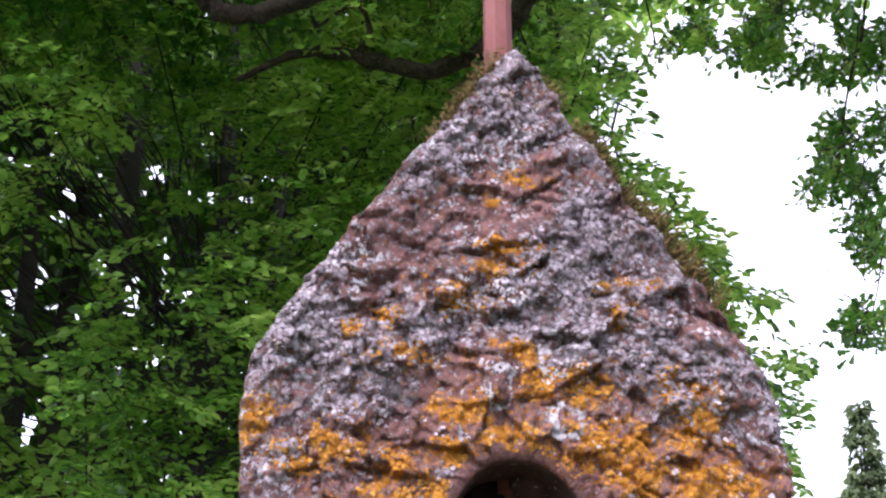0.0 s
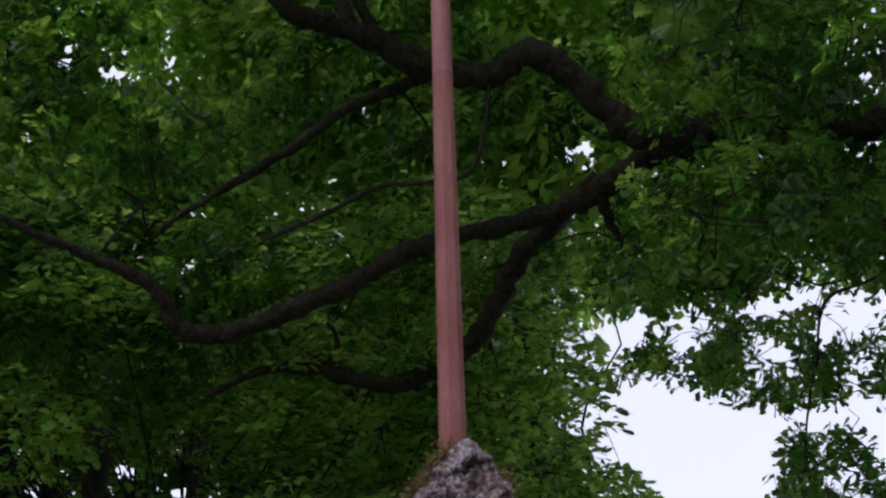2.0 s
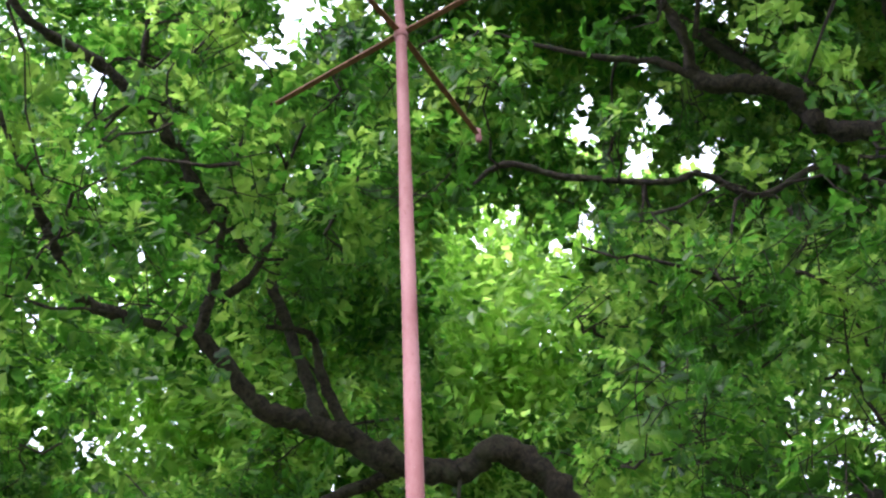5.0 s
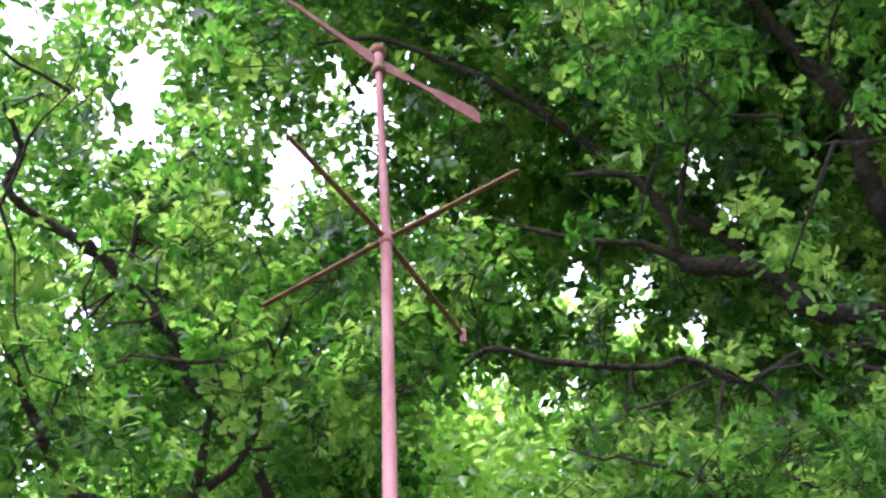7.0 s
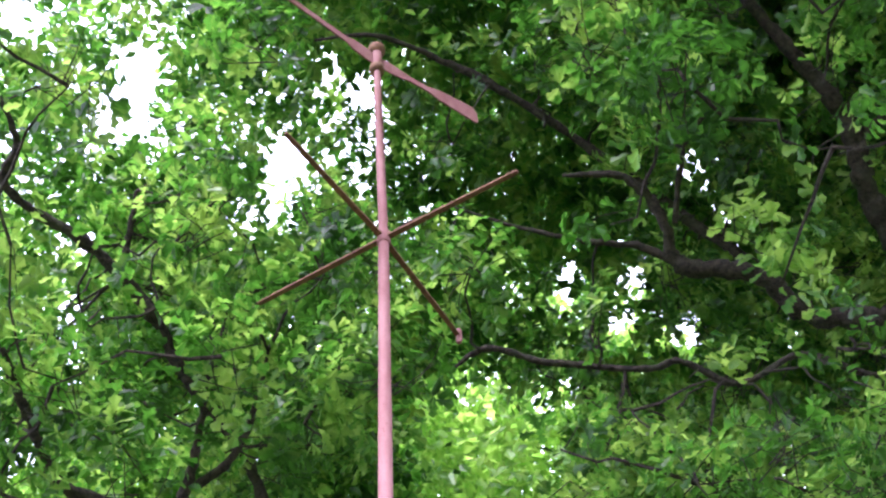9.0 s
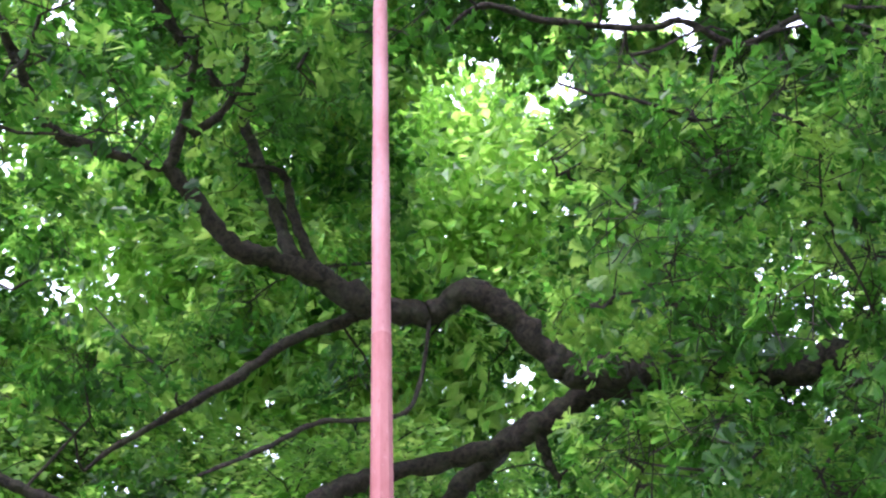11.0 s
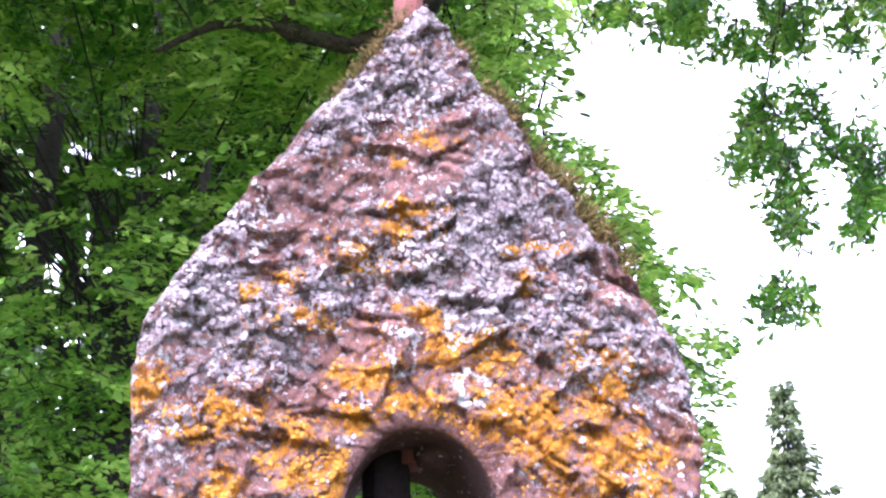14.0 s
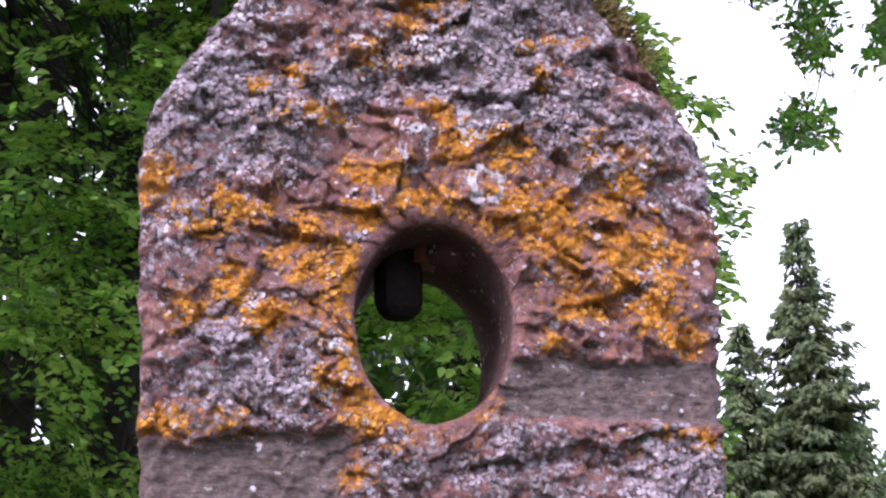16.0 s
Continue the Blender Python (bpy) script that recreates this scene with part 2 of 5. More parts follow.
LIME_LEAF = leaf_material("lime_leaves", [(0.12, (0.035, 0.085, 0.018)), (0.40, (0.13, 0.27, 0.045)), (0.95, (0.30, 0.44, 0.11))],
                          [(0.12, (0.08, 0.22, 0.03)), (0.40, (0.34, 0.68, 0.09)), (0.90, (0.75, 0.96, 0.22))], 0.6)
TOP_LEAF = leaf_material("tree_top_leaves", [(0.1, (0.06, 0.13, 0.02)), (0.5, (0.12, 0.22, 0.035)), (0.95, (0.20, 0.29, 0.06))],
                         [(0.1, (0.14, 0.36, 0.03)), (0.5, (0.42, 0.75, 0.09)), (0.95, (0.78, 0.98, 0.25))], 0.55)
# darker copy of the leaf colours, standing in for shade in the wood
WOOD_LEAF = leaf_material("shaded_wood_leaves", [(0.15, (0.02, 0.055, 0.010)), (0.5, (0.04, 0.10, 0.016)), (0.9, (0.07, 0.14, 0.025))],
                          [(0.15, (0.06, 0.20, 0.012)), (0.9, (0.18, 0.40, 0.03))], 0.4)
# needle colours are lifted to stand in for haze over distance
NEEDLE = leaf_material("spruce_needles", [(0.15, (0.095, 0.13, 0.07)), (0.5, (0.155, 0.205, 0.105)), (0.9, (0.23, 0.28, 0.135))],
                       [(0.15, (0.05, 0.10, 0.03)), (0.9, (0.16, 0.22, 0.07))], 0.4, 0.7, 0.2)
GROUND = ground_material()

# ---- building helpers ----


def part(name, bm, mat, parent=None, label="", smooth=False):
    me = bpy.data.meshes.new(name)
    bm.to_mesh(me)
    bm.free()
    return mesh_part(name, me, mat, parent, label, smooth)


def mesh_part(name, me, mat, parent=None, label="", smooth=False):
    me.materials.append(mat)
    if smooth:
        me.polygons.foreach_set("use_smooth", np.ones(len(me.polygons), bool))
    ob = new(name, me)
    ob.parent = parent
    if label:
        tagged(ob, label)
    return ob


def raw_mesh(name, verts, loops, sizes):
    """A mesh from numpy arrays: vertices, the corners of all faces in a row, and the number of corners of each face."""
    me = bpy.data.meshes.new(name)
    me.vertices.add(len(verts))
    me.vertices.foreach_set("co", np.asarray(verts, np.float32).ravel())
    me.loops.add(len(loops))
    me.loops.foreach_set("vertex_index", np.asarray(loops, np.int32))
    me.polygons.add(len(sizes))
    starts = np.concatenate(([0], np.cumsum(sizes)[:-1])).astype(np.int32)
    me.polygons.foreach_set("loop_start", starts)
    me.update(calc_edges=True)
    me.validate()
    return me


def unit(a):
    return a / np.maximum(np.linalg.norm(a, axis=-1, keepdims=True), 1e-9)


def hashed(i, j, seed):
    h = (i.astype(np.int64) * 374761393 + j.astype(np.int64) * 668265263 + seed * 974634121) & 0x7FFFFFFF
    h = ((h ^ (h >> 13)) * 1274126177) & 0x7FFFFFFF
    return ((h ^ (h >> 16)) & 0xFFFFF) / float(0xFFFFF)


def value_noise(x, y, seed):
    i, j = np.floor(x), np.floor(y)
    u, v = x - i, y - j
    u, v = u * u * (3 - 2 * u), v * v * (3 - 2 * v)
    a, b = hashed(i, j, seed), hashed(i + 1, j, seed)
    c, d = hashed(i, j + 1, seed), hashed(i + 1, j + 1, seed)
    return (a * (1 - u) + b * u) * (1 - v) + (c * (1 - u) + d * u) * v


def fbm(x, y, size, seed, octaves=4):
    """Soft noise about 0, from -1 to 1, whose largest lumps are size metres across."""
    out, amp, tot = 0, 1.0, 0
    for k in range(octaves):
        out = out + amp * (value_noise(x / size * 2 ** k, y / size * 2 ** k, seed + k) * 2 - 1)
        tot += amp
        amp *= 0.55
    return out / tot


def cells(x, y, size, seed):
    """Distances to the nearest and second nearest point of a jittered grid, in cells."""
    x, y = x / size, y / size
    i, j = np.floor(x), np.floor(y)
    f1, f2 = np.full(x.shape, 9.0), np.full(x.shape, 9.0)
    for a in (-1, 0, 1):
        for b in (-1, 0, 1):
            d = np.hypot(i + a + hashed(i + a, j + b, seed) - x, j + b + hashed(i + a, j + b, seed + 7) - y)
            f2 = np.minimum(f2, np.maximum(f1, d))
            f1 = np.minimum(f1, d)
    return f1, f2


def step(a, b, x):
    t = np.clip((x - a) / (b - a), 0, 1)
    return t * t * (3 - 2 * t)


def tube(points, sides=8, caps=True, rough=0.0):
    """A bmesh tube along points (x, y, z, radius)."""
    bm = bmesh.new()
    pts = [Vector(p[:3]) for p in points]
    rings = []
    side = None
    for k, p in enumerate(pts):
        d = (pts[min(k + 1, len(pts) - 1)] - pts[max(k - 1, 0)]).normalized()
        if side is None:
            side = d.cross(Vector((0, 0, 1)) if abs(d.z) < 0.9 else Vector((1, 0, 0))).normalized()
        side = (side - d * side.dot(d)).normalized()
        up = d.cross(side)
        ring = []
        for a in (2 * math.pi * s / sides for s in range(sides)):
            out = math.cos(a) * side + math.sin(a) * up
            r = float(points[k][3])
            q = p + r * out
            r *= 1 + rough * (noise.noise(q * 9) + 0.8 * noise.noise(q * 31)) if rough else 1
            ring.append(bm.verts.new(p + r * out))
        rings.append(ring)
    for r0, r1 in zip(rings, rings[1:]):
        for s in range(sides):
            bm.faces.new((r0[s], r0[(s + 1) % sides], r1[(s + 1) % sides], r1[s]))
    if caps:
        bm.faces.new(rings[0][::-1])
        bm.faces.new(rings[-1])
    bmesh.ops.recalc_face_normals(bm, faces=bm.faces[:])
    return bm


def eased(points, cuts=4, rough=0.0, rng=None):
    """Points on a smooth line through the given ones, a little uneven."""
    P = np.array([points[0], *points, points[-1]], float)
    out = []
    for k in range(1, len(P) - 2):
        for s in range(cuts):
            t = s / cuts
            a, b, c, d = P[k - 1], P[k], P[k + 1], P[k + 2]
            out.append(0.5 * (2 * b + (c - a) * t + (2 * a - 5 * b + 4 * c - d) * t * t + (3 * b - a - 3 * c + d) * t ** 3))
    out.append(P[-2])
    out = np.array(out)
    if rough and rng is not None:
        out[1:-1, :3] += rng.normal(0, 1, (len(out) - 2, 3)) * out[1:-1, 3:4] * rough
        out[:, 3] *= 1 + rng.normal(0, 0.09, len(out))
    return out

# ---- ground ----
bm = bmesh.new()
bmesh.ops.create_grid(bm, x_segments=90, y_segments=90, size=0.5)
for v in bm.verts:
    r = Vector((v.co.x, v.co.y)) * 2
    s = 2000 * max(abs(r.x), abs(r.y)) ** 4 + 6
    v.co.x, v.co.y = r.x * s, r.y * s
    d = math.hypot(v.co.x, v.co.y)
    v.co.z = 0.06 * noise.noise(Vector((v.co.x * 0.3, v.co.y * 0.3, 0))) * (1 if d > 1.5 else 0) - (0.02 if d < 1.5 else 0)
ground = part("ground", bm, GROUND, smooth=True)
tagged(ground, "rough grass under the trees", "ground", kind="structure")

# ---- gabled stone with a round hole ----
THICK = 0.27
HOLE = (-0.002, 1.692, 0.100, 0.128)      # centre x, z and half axes
OUTLINE = [(-0.352, 1.36), (-0.356, 1.60), (-0.368, 1.80), (-0.371, 1.88), (-0.363, 1.952), (-0.33, 2.015), (-0.25, 2.134), (-0.145, 2.274),
           (-0.06, 2.385), (-0.012, 2.452), (0.012, 2.474), (0.032, 2.452), (0.106, 2.330), (0.175, 2.218), (0.244, 2.118), (0.317, 2.010), (0.352, 1.945), (0.368, 1.88),
           (0.371, 1.80), (0.363, 1.60), (0.356, 1.36)]
ORANGE_A = [(0.007, 1.968, 0.034, 0.017), (0.025, 1.924, 0.026, 0.030), (0.093, 1.922, 0.030, 0.023), (0.216, 1.922, 0.027, 0.031), (0.249, 1.891, 0.030, 0.027),
            (0.113, 1.833, 0.052, 0.033), (0.158, 1.838, 0.030, 0.022), (0.227, 1.851, 0.038, 0.019), (-0.020, 1.849, 0.044, 0.018), (-0.079, 1.882, 0.037, 0.021),
            (-0.093, 1.825, 0.029, 0.018), (-0.161, 1.958, 0.037, 0.013), (-0.229, 1.996, 0.014, 0.023), (-0.178, 2.018, 0.023, 0.019), (-0.080, 2.051, 0.038, 0.019),
            (-0.010, 2.121, 0.051, 0.009), (-0.022, 2.095, 0.035, 0.014), (0.161, 2.069, 0.031, 0.012), (0.148, 2.026, 0.015, 0.019), (-0.351, 1.860, 0.022, 0.029)]
ORANGE_B = [(-0.251, 1.836, 0.037, 0.018), (-0.289, 1.817, 0.029, 0.018), (-0.299, 1.690, 0.028, 0.017), (-0.252, 1.727, 0.028, 0.028), (-0.210, 1.692, 0.031, 0.021),
            (-0.149, 1.751, 0.032, 0.020), (-0.126, 1.602, 0.028, 0.024), (-0.085, 1.554, 0.041, 0.014), (-0.118, 1.493, 0.027, 0.020), (0.193, 1.715, 0.036, 0.022),
            (0.263, 1.792, 0.066, 0.026), (0.280, 1.702, 0.036, 0.025), (0.308, 1.674, 0.029, 0.022), (-0.326, 1.565, 0.028, 0.021), (0.321, 1.537, 0.029, 0.014),
            (0.167, 1.805, 0.036, 0.022), (0.012, 2.243, 0.03, 0.010), (-0.03, 2.205, 0.010, 0.010), (0.16, 1.78, 0.03, 0.03), (-0.17, 1.80, 0.03, 0.02)]
ORANGE_C = [(-0.118, 1.735, 0.014, 0.05), (-0.112, 1.63, 0.012, 0.05), (-0.06, 1.572, 0.035, 0.010), (-0.095, 1.59, 0.02, 0.02), (-0.20, 1.78, 0.022, 0.016), (0.15, 1.66, 0.02, 0.015), (0.235, 1.745, 0.025, 0.02), (0.30, 1.73, 0.02, 0.03)]
RINGS = [(0.062, 1.871, 0.021), (-0.031, 1.913, 0.022), (-0.319, 1.790, 0.020), (0.056, 1.961, 0.024), (-0.135, 1.63, 0.03)]


def blob(x, z, cx, cz, rx, rz):
    return np.exp(-(((x - cx) / rx) ** 2 + ((z - cz) / rz) ** 2) * 0.5)


def growth(x, z):
    """Shares of grey, orange and white lichen and of mortar over the face."""
    wx, wz = x + 0.018 * fbm(x, z, 0.05, 11), z + 0.018 * fbm(x, z, 0.05, 21)
    up = step(1.84, 2.02, z + 0.12 * np.abs(x) / 0.36 - 0.02)
    patch = fbm(x, z, 0.10, 31, 3)
    side = step(0.14, 0.30, x) * step(1.88, 1.98, z) + step(-0.16, -0.32, x) * step(1.80, 1.90, z)
    low = blob(x, z, -0.23, 1.60, 0.09, 0.05) + 0.9 * blob(x, z, 0.2, 1.50, 0.2, 0.035) + 0.6 * blob(x, z, 0.33, 1.47, 0.05, 0.05)
    grey = 0.26 + 0.27 * up + 0.10 * np.clip(side, 0, 1) + 0.34 * low + 0.36 * patch
    grey -= 0.26 * blob(wx, wz, 0.03, 2.24, 0.055, 0.035) + 0.22 * blob(wx, wz, -0.09, 2.18, 0.09, 0.03) + 0.5 * blob(wx, wz, 0.30, 2.03, 0.035, 0.03) + 0.3 * blob(wx, wz, -0.03, 1.945, 0.05, 0.02)
    orange = 0.03 + 0.40 * fbm(x, z, 0.055, 41, 4) + 0.16 * step(2.02, 1.88, z) * step(1.42, 1.56, z)
    for b in ORANGE_A + ORANGE_B + ORANGE_C:
        orange = np.maximum(orange, 0.74 * blob(wx, wz, *b) + 0.34 * fbm(x, z, 0.016, 45, 3))
    white = 0.08 + 0.34 * fbm(x, z, 0.045, 51, 4) + 0.13 * up
    for cx, cz, r in RINGS:
        d = np.hypot(wx - cx, wz - cz) + 0.3 * (x - cx + z - cz) * fbm(x, z, 0.03, 55, 2)
        white = np.maximum(white, (0.62 + 0.3 * fbm(x, z, 0.025, 57, 2)) * np.exp(-((d - r) / 0.008) ** 2))
    mortar = step(0.075, 0.10, wx) * step(1.655, 1.640, wz) * step(1.555, 1.572, wz)
    mortar = np.maximum(mortar, step(-0.10, -0.13, wx) * step(1.55, 1.53, wz))
    mortar = np.maximum(mortar, 0.75 * step(0.36, 0.32, np.abs(x)) * step(1.40, 1.36, wz))
    grey *= 1 - 0.8 * mortar
    orange *= 1 - 0.85 * mortar
    white *= 1 - 0.7 * mortar
    rim = np.hypot((x - HOLE[0]) / HOLE[2], (z - HOLE[1]) / HOLE[3])
    grey *= step(1.0, 1.18, rim)
    return np.clip(grey, 0, 1), np.clip(orange, 0, 1), np.clip(white, 0, 1), np.clip(mortar, 0, 1)


def facets(x, z, size, seed, turn, slope):
    """Chisel-cut facets: each cell of a slanted, stretched pattern is a small tilted plane."""
    u, w = (math.cos(turn) * x + math.sin(turn) * z) / 1.6, -math.sin(turn) * x + math.cos(turn) * z
    p, q = u / size, w / size
    i, j = np.floor(p), np.floor(q)
    best, h = np.full(x.shape, 9.0), np.zeros(x.shape)
    for a in (-1, 0, 1):
        for b in (-1, 0, 1):
            cx, cy = i + a + hashed(i + a, j + b, seed), j + b + hashed(i + a, j + b, seed + 7)
            dx, dy = p - cx, q - cy
            d = np.hypot(dx, dy)
            plane = ((hashed(i + a, j + b, seed + 13) - 0.5) * dx * 1.6 + (hashed(i + a, j + b, seed + 19) - 0.66) * dy) * 2 * slope * size
            plane = plane + (hashed(i + a, j + b, seed + 23) - 0.5) * 0.20 * size
            h = np.where(d < best, plane, h)
            best = np.minimum(best, d)
    return h


def relief(x, z, grey, orange, white, mortar):
    """How far the worked face stands out, in metres."""
    wx, wz = x + 0.016 * fbm(x, z, 0.07, 61), z + 0.016 * fbm(x, z, 0.07, 71)
    h = 0.008 * fbm(x, z, 0.20, 81, 3)
    block = 0.010 * (1 - 2 * np.abs(fbm(wx, wz * 1.25, 0.11, 91, 3)) - 0.4)
    tool = facets(wx, wz, 0.048, 101, 0.35, 0.31) + facets(wx, wz, 0.027, 131, -0.5, 0.42) * 0.75 + facets(x, z, 0.014, 141, 0.9, 0.45) * 0.5
    rough = 0.009 * (0.5 - np.abs(fbm(x, z, 0.028, 121, 3))) + 0.0032 * fbm(x, z, 0.010, 125, 2)
    h = h + (block + tool) * (1 - 0.85 * mortar) + rough
    c1, c2 = cells(x + 0.006 * fbm(x, z, 0.014, 131), z + 0.006 * fbm(x, z, 0.014, 141), 0.014, 151)
    crust = step(0.38, 0.60, grey + 0.35 * fbm(x, z, 0.022, 155, 3))
    h = h + crust * (0.0005 + 0.006 * step(0.0, 0.25, c2 - c1) * (0.6 + 0.5 * fbm(x, z, 0.02, 157, 2)))
    h = h + step(0.4, 0.65, orange) * (0.0012 + 0.002 * fbm(x, z, 0.006, 161, 2)) + step(0.5, 0.8, white) * 0.0015
    return h - 0.014 * mortar


def stone_mesh():
    seg = np.array(OUTLINE + OUTLINE[:1])
    run = np.concatenate(([0], np.cumsum(np.hypot(*np.diff(seg, axis=0).T))))
    n_t, n_f, n_tun, n_side, n_back = 800, 150, 22, 26, 8
    s = np.linspace(0, run[-1], n_t, endpoint=False)
    ox, oz = np.interp(s, run, seg[:, 0]), np.interp(s, run, seg[:, 1])
    for _ in range(6):
        ox, oz = (np.roll(ox, 1) + ox + np.roll(ox, -1)) / 3, (np.roll(oz, 1) + oz + np.roll(oz, -1)) / 3
    tx, tz = np.roll(ox, -1) - np.roll(ox, 1), np.roll(oz, -1) - np.roll(oz, 1)
    nrm = np.hypot(tx, tz)
    nx, nz = -tz / nrm, tx / nrm
    ang = np.arctan2((oz - HOLE[1]) / HOLE[3], (ox - HOLE[0]) / HOLE[2])
    wob = 1 + 0.008 * np.sin(3 * ang + 1) + 0.006 * np.sin(7 * ang)
    rx, rz = HOLE[0] + HOLE[2] * np.cos(ang) * wob, HOLE[1] + HOLE[3] * np.sin(ang) * wob
    rows_p, rows_a = [], []

    def row(x, y, z, face, out, bore):
        grey, orange, white, mortar = growth(x, z)
        h = relief(x, z, grey, orange, white, mortar)
        edge = fbm(s, y + 0 * s, 0.05, 171, 4) * 0.009 + fbm(s, y + 0 * s, 0.012, 181, 2) * 0.003
        px = x + nx * edge * out
        pz = z + nz * edge * out
        rim = np.hypot((x - HOLE[0]) / HOLE[2], (z - HOLE[1]) / HOLE[3])
        py = y - h * face * (0.35 + 0.65 * step(1.0, 1.25, rim))
        if bore > 0:
            k = (fbm(ang * 0.1, y + 0 * ang, 0.03, 191, 3) * 0.0025) * bore
            px, pz = px + k * np.cos(ang), pz + k * np.sin(ang)
        rows_p.append(np.stack([px, py, pz], 1))
        f = np.full_like(x, 1.0) * max(face, 0.0)
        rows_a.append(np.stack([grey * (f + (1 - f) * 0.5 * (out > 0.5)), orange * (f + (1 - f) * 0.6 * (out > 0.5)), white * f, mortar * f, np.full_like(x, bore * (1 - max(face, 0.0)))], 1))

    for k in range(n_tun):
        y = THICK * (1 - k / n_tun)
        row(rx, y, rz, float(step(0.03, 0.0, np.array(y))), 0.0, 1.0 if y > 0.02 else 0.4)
    for k in range(n_f):
        u = k / (n_f - 1)
        x, z = rx + (ox - rx) * u, rz + (oz - rz) * u
        d_out = (1 - u) * np.hypot(ox - rx, oz - rz)
        d_in = u * np.hypot(ox - rx, oz - rz)
        y = 0.016 * np.clip(1 - d_out / 0.03, 0, 1) ** 2 + 0.008 * np.clip(1 - d_in / 0.012, 0, 1) ** 2
        row(x, y, z, 1.0, 1.0 if u > 0.97 else float(step(0.9, 0.97, np.array(u))), 0.0)
    for k in range(1, n_side):
        q = k / (n_side - 1)
        y = 0.016 + (THICK - 0.02 - 0.016) * q
        row(ox, y, oz, float(step(0.03, 0.0, np.array(y - 0.016))), 1.0, 0.0)
    for k in range(n_back):
        u = 1 - k / n_back
        row(rx + (ox - rx) * u, THICK - 0.02 * (u > 0.97), rz + (oz - rz) * u, 0.0, 1.0 if u > 0.97 else 0.0, 0.0)
    P, A = np.concatenate(rows_p), np.concatenate(rows_a)
    n_r = len(rows_p)
    i, j = np.meshgrid(np.arange(n_r), np.arange(n_t), indexing="ij")
    i2, j2 = (i + 1) % n_r, (j + 1) % n_t
    quads = np.stack([i * n_t + j, i * n_t + j2, i2 * n_t + j2, i2 * n_t + j], -1).reshape(-1, 4)
    me = raw_mesh("gabled_stone", P, quads.ravel(), np.full(len(quads), 4))
    for k, name in enumerate(("grey", "orange", "white", "mortar", "bore")):
        me.attributes.new(name, "FLOAT", "POINT").data.foreach_set("value", A[:, k].astype(np.float32))
    return me


stone = new("standing_stone")
tagged(stone, "gabled red sandstone slab with round hole, grey and orange lichen", "stone")
face = mesh_part("gabled_head", stone_mesh(), STONE, stone, smooth=True)
bm = bmesh.new()
bmesh.ops.create_cube(bm, size=1)
bmesh.ops.subdivide_edges(bm, edges=bm.edges[:], cuts=24, use_grid_fill=True)
for v in bm.verts:
    x, y, z = v.co
    v.co = Vector((x * 0.705, 0.135 + y * 0.262, 0.69 + z * 1.42))
    v.co += 0.008 * noise.noise_vector(v.co * 14) * (1 if abs(z) < 0.49 else 0)
part("shaft", bm, STONE, stone, "plain lower part of the red sandstone slab", True)
bm = bmesh.new()
bmesh.ops.create_uvsphere(bm, u_segments=20, v_segments=12, radius=1)
for v in bm.verts:
    v.co = Vector((0.034 + v.co.x * 0.036, 0.11 + v.co.y * 0.04, 1.815 + v.co.z * 0.026)) + 0.004 * noise.noise_vector(v.co * 3)
boss = part("boss", bm, STONE, stone, "rounded lump in the roof of the hole", True)
# the lump takes the same painted shade as the hole's wall
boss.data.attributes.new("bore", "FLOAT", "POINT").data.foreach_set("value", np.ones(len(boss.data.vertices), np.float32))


def surface(x, z):
    """Points and normals on the worked face."""
    def depth(x, z):
        g, o, w, m = growth(x, z)
        rim = np.hypot((x - HOLE[0]) / HOLE[2], (z - HOLE[1]) / HOLE[3])
        seg = np.array(OUTLINE)
        d = np.full(x.shape, 9.0)
        for (ax, az), (bx, bz) in zip(seg, np.roll(seg, -1, 0)):
            t = np.clip(((x - ax) * (bx - ax) + (z - az) * (bz - az)) / ((bx - ax) ** 2 + (bz - az) ** 2), 0, 1)
            d = np.minimum(d, np.hypot(x - ax - t * (bx - ax), z - az - t * (bz - az)))
        y = 0.016 * np.clip(1 - d / 0.03, 0, 1) ** 2 - relief(x, z, g, o, w, m) * (0.35 + 0.65 * step(1.0, 1.25, rim))
        return y, d, rim, (g, o, w, m)
    e = 0.004
    y, d, rim, mix_ = depth(x, z)
    nx, nz = (depth(x + e, z)[0] - depth(x - e, z)[0]) / (2 * e), (depth(x, z + e)[0] - depth(x, z - e)[0]) / (2 * e)
    return np.stack([x, y, z], 1), unit(np.stack([nx, -np.ones_like(x), nz], 1)), d, rim, mix_


def inside(x, z):
    seg = np.array(OUTLINE)
    hit = np.zeros(x.shape, bool)
    for (ax, az), (bx, bz) in zip(seg, np.roll(seg, -1, 0)):
        cross = (az > z) != (bz > z)
        hit ^= cross & (x < (bx - ax) * (z - az) / (bz - az + 1e-12) + ax)
    return hit


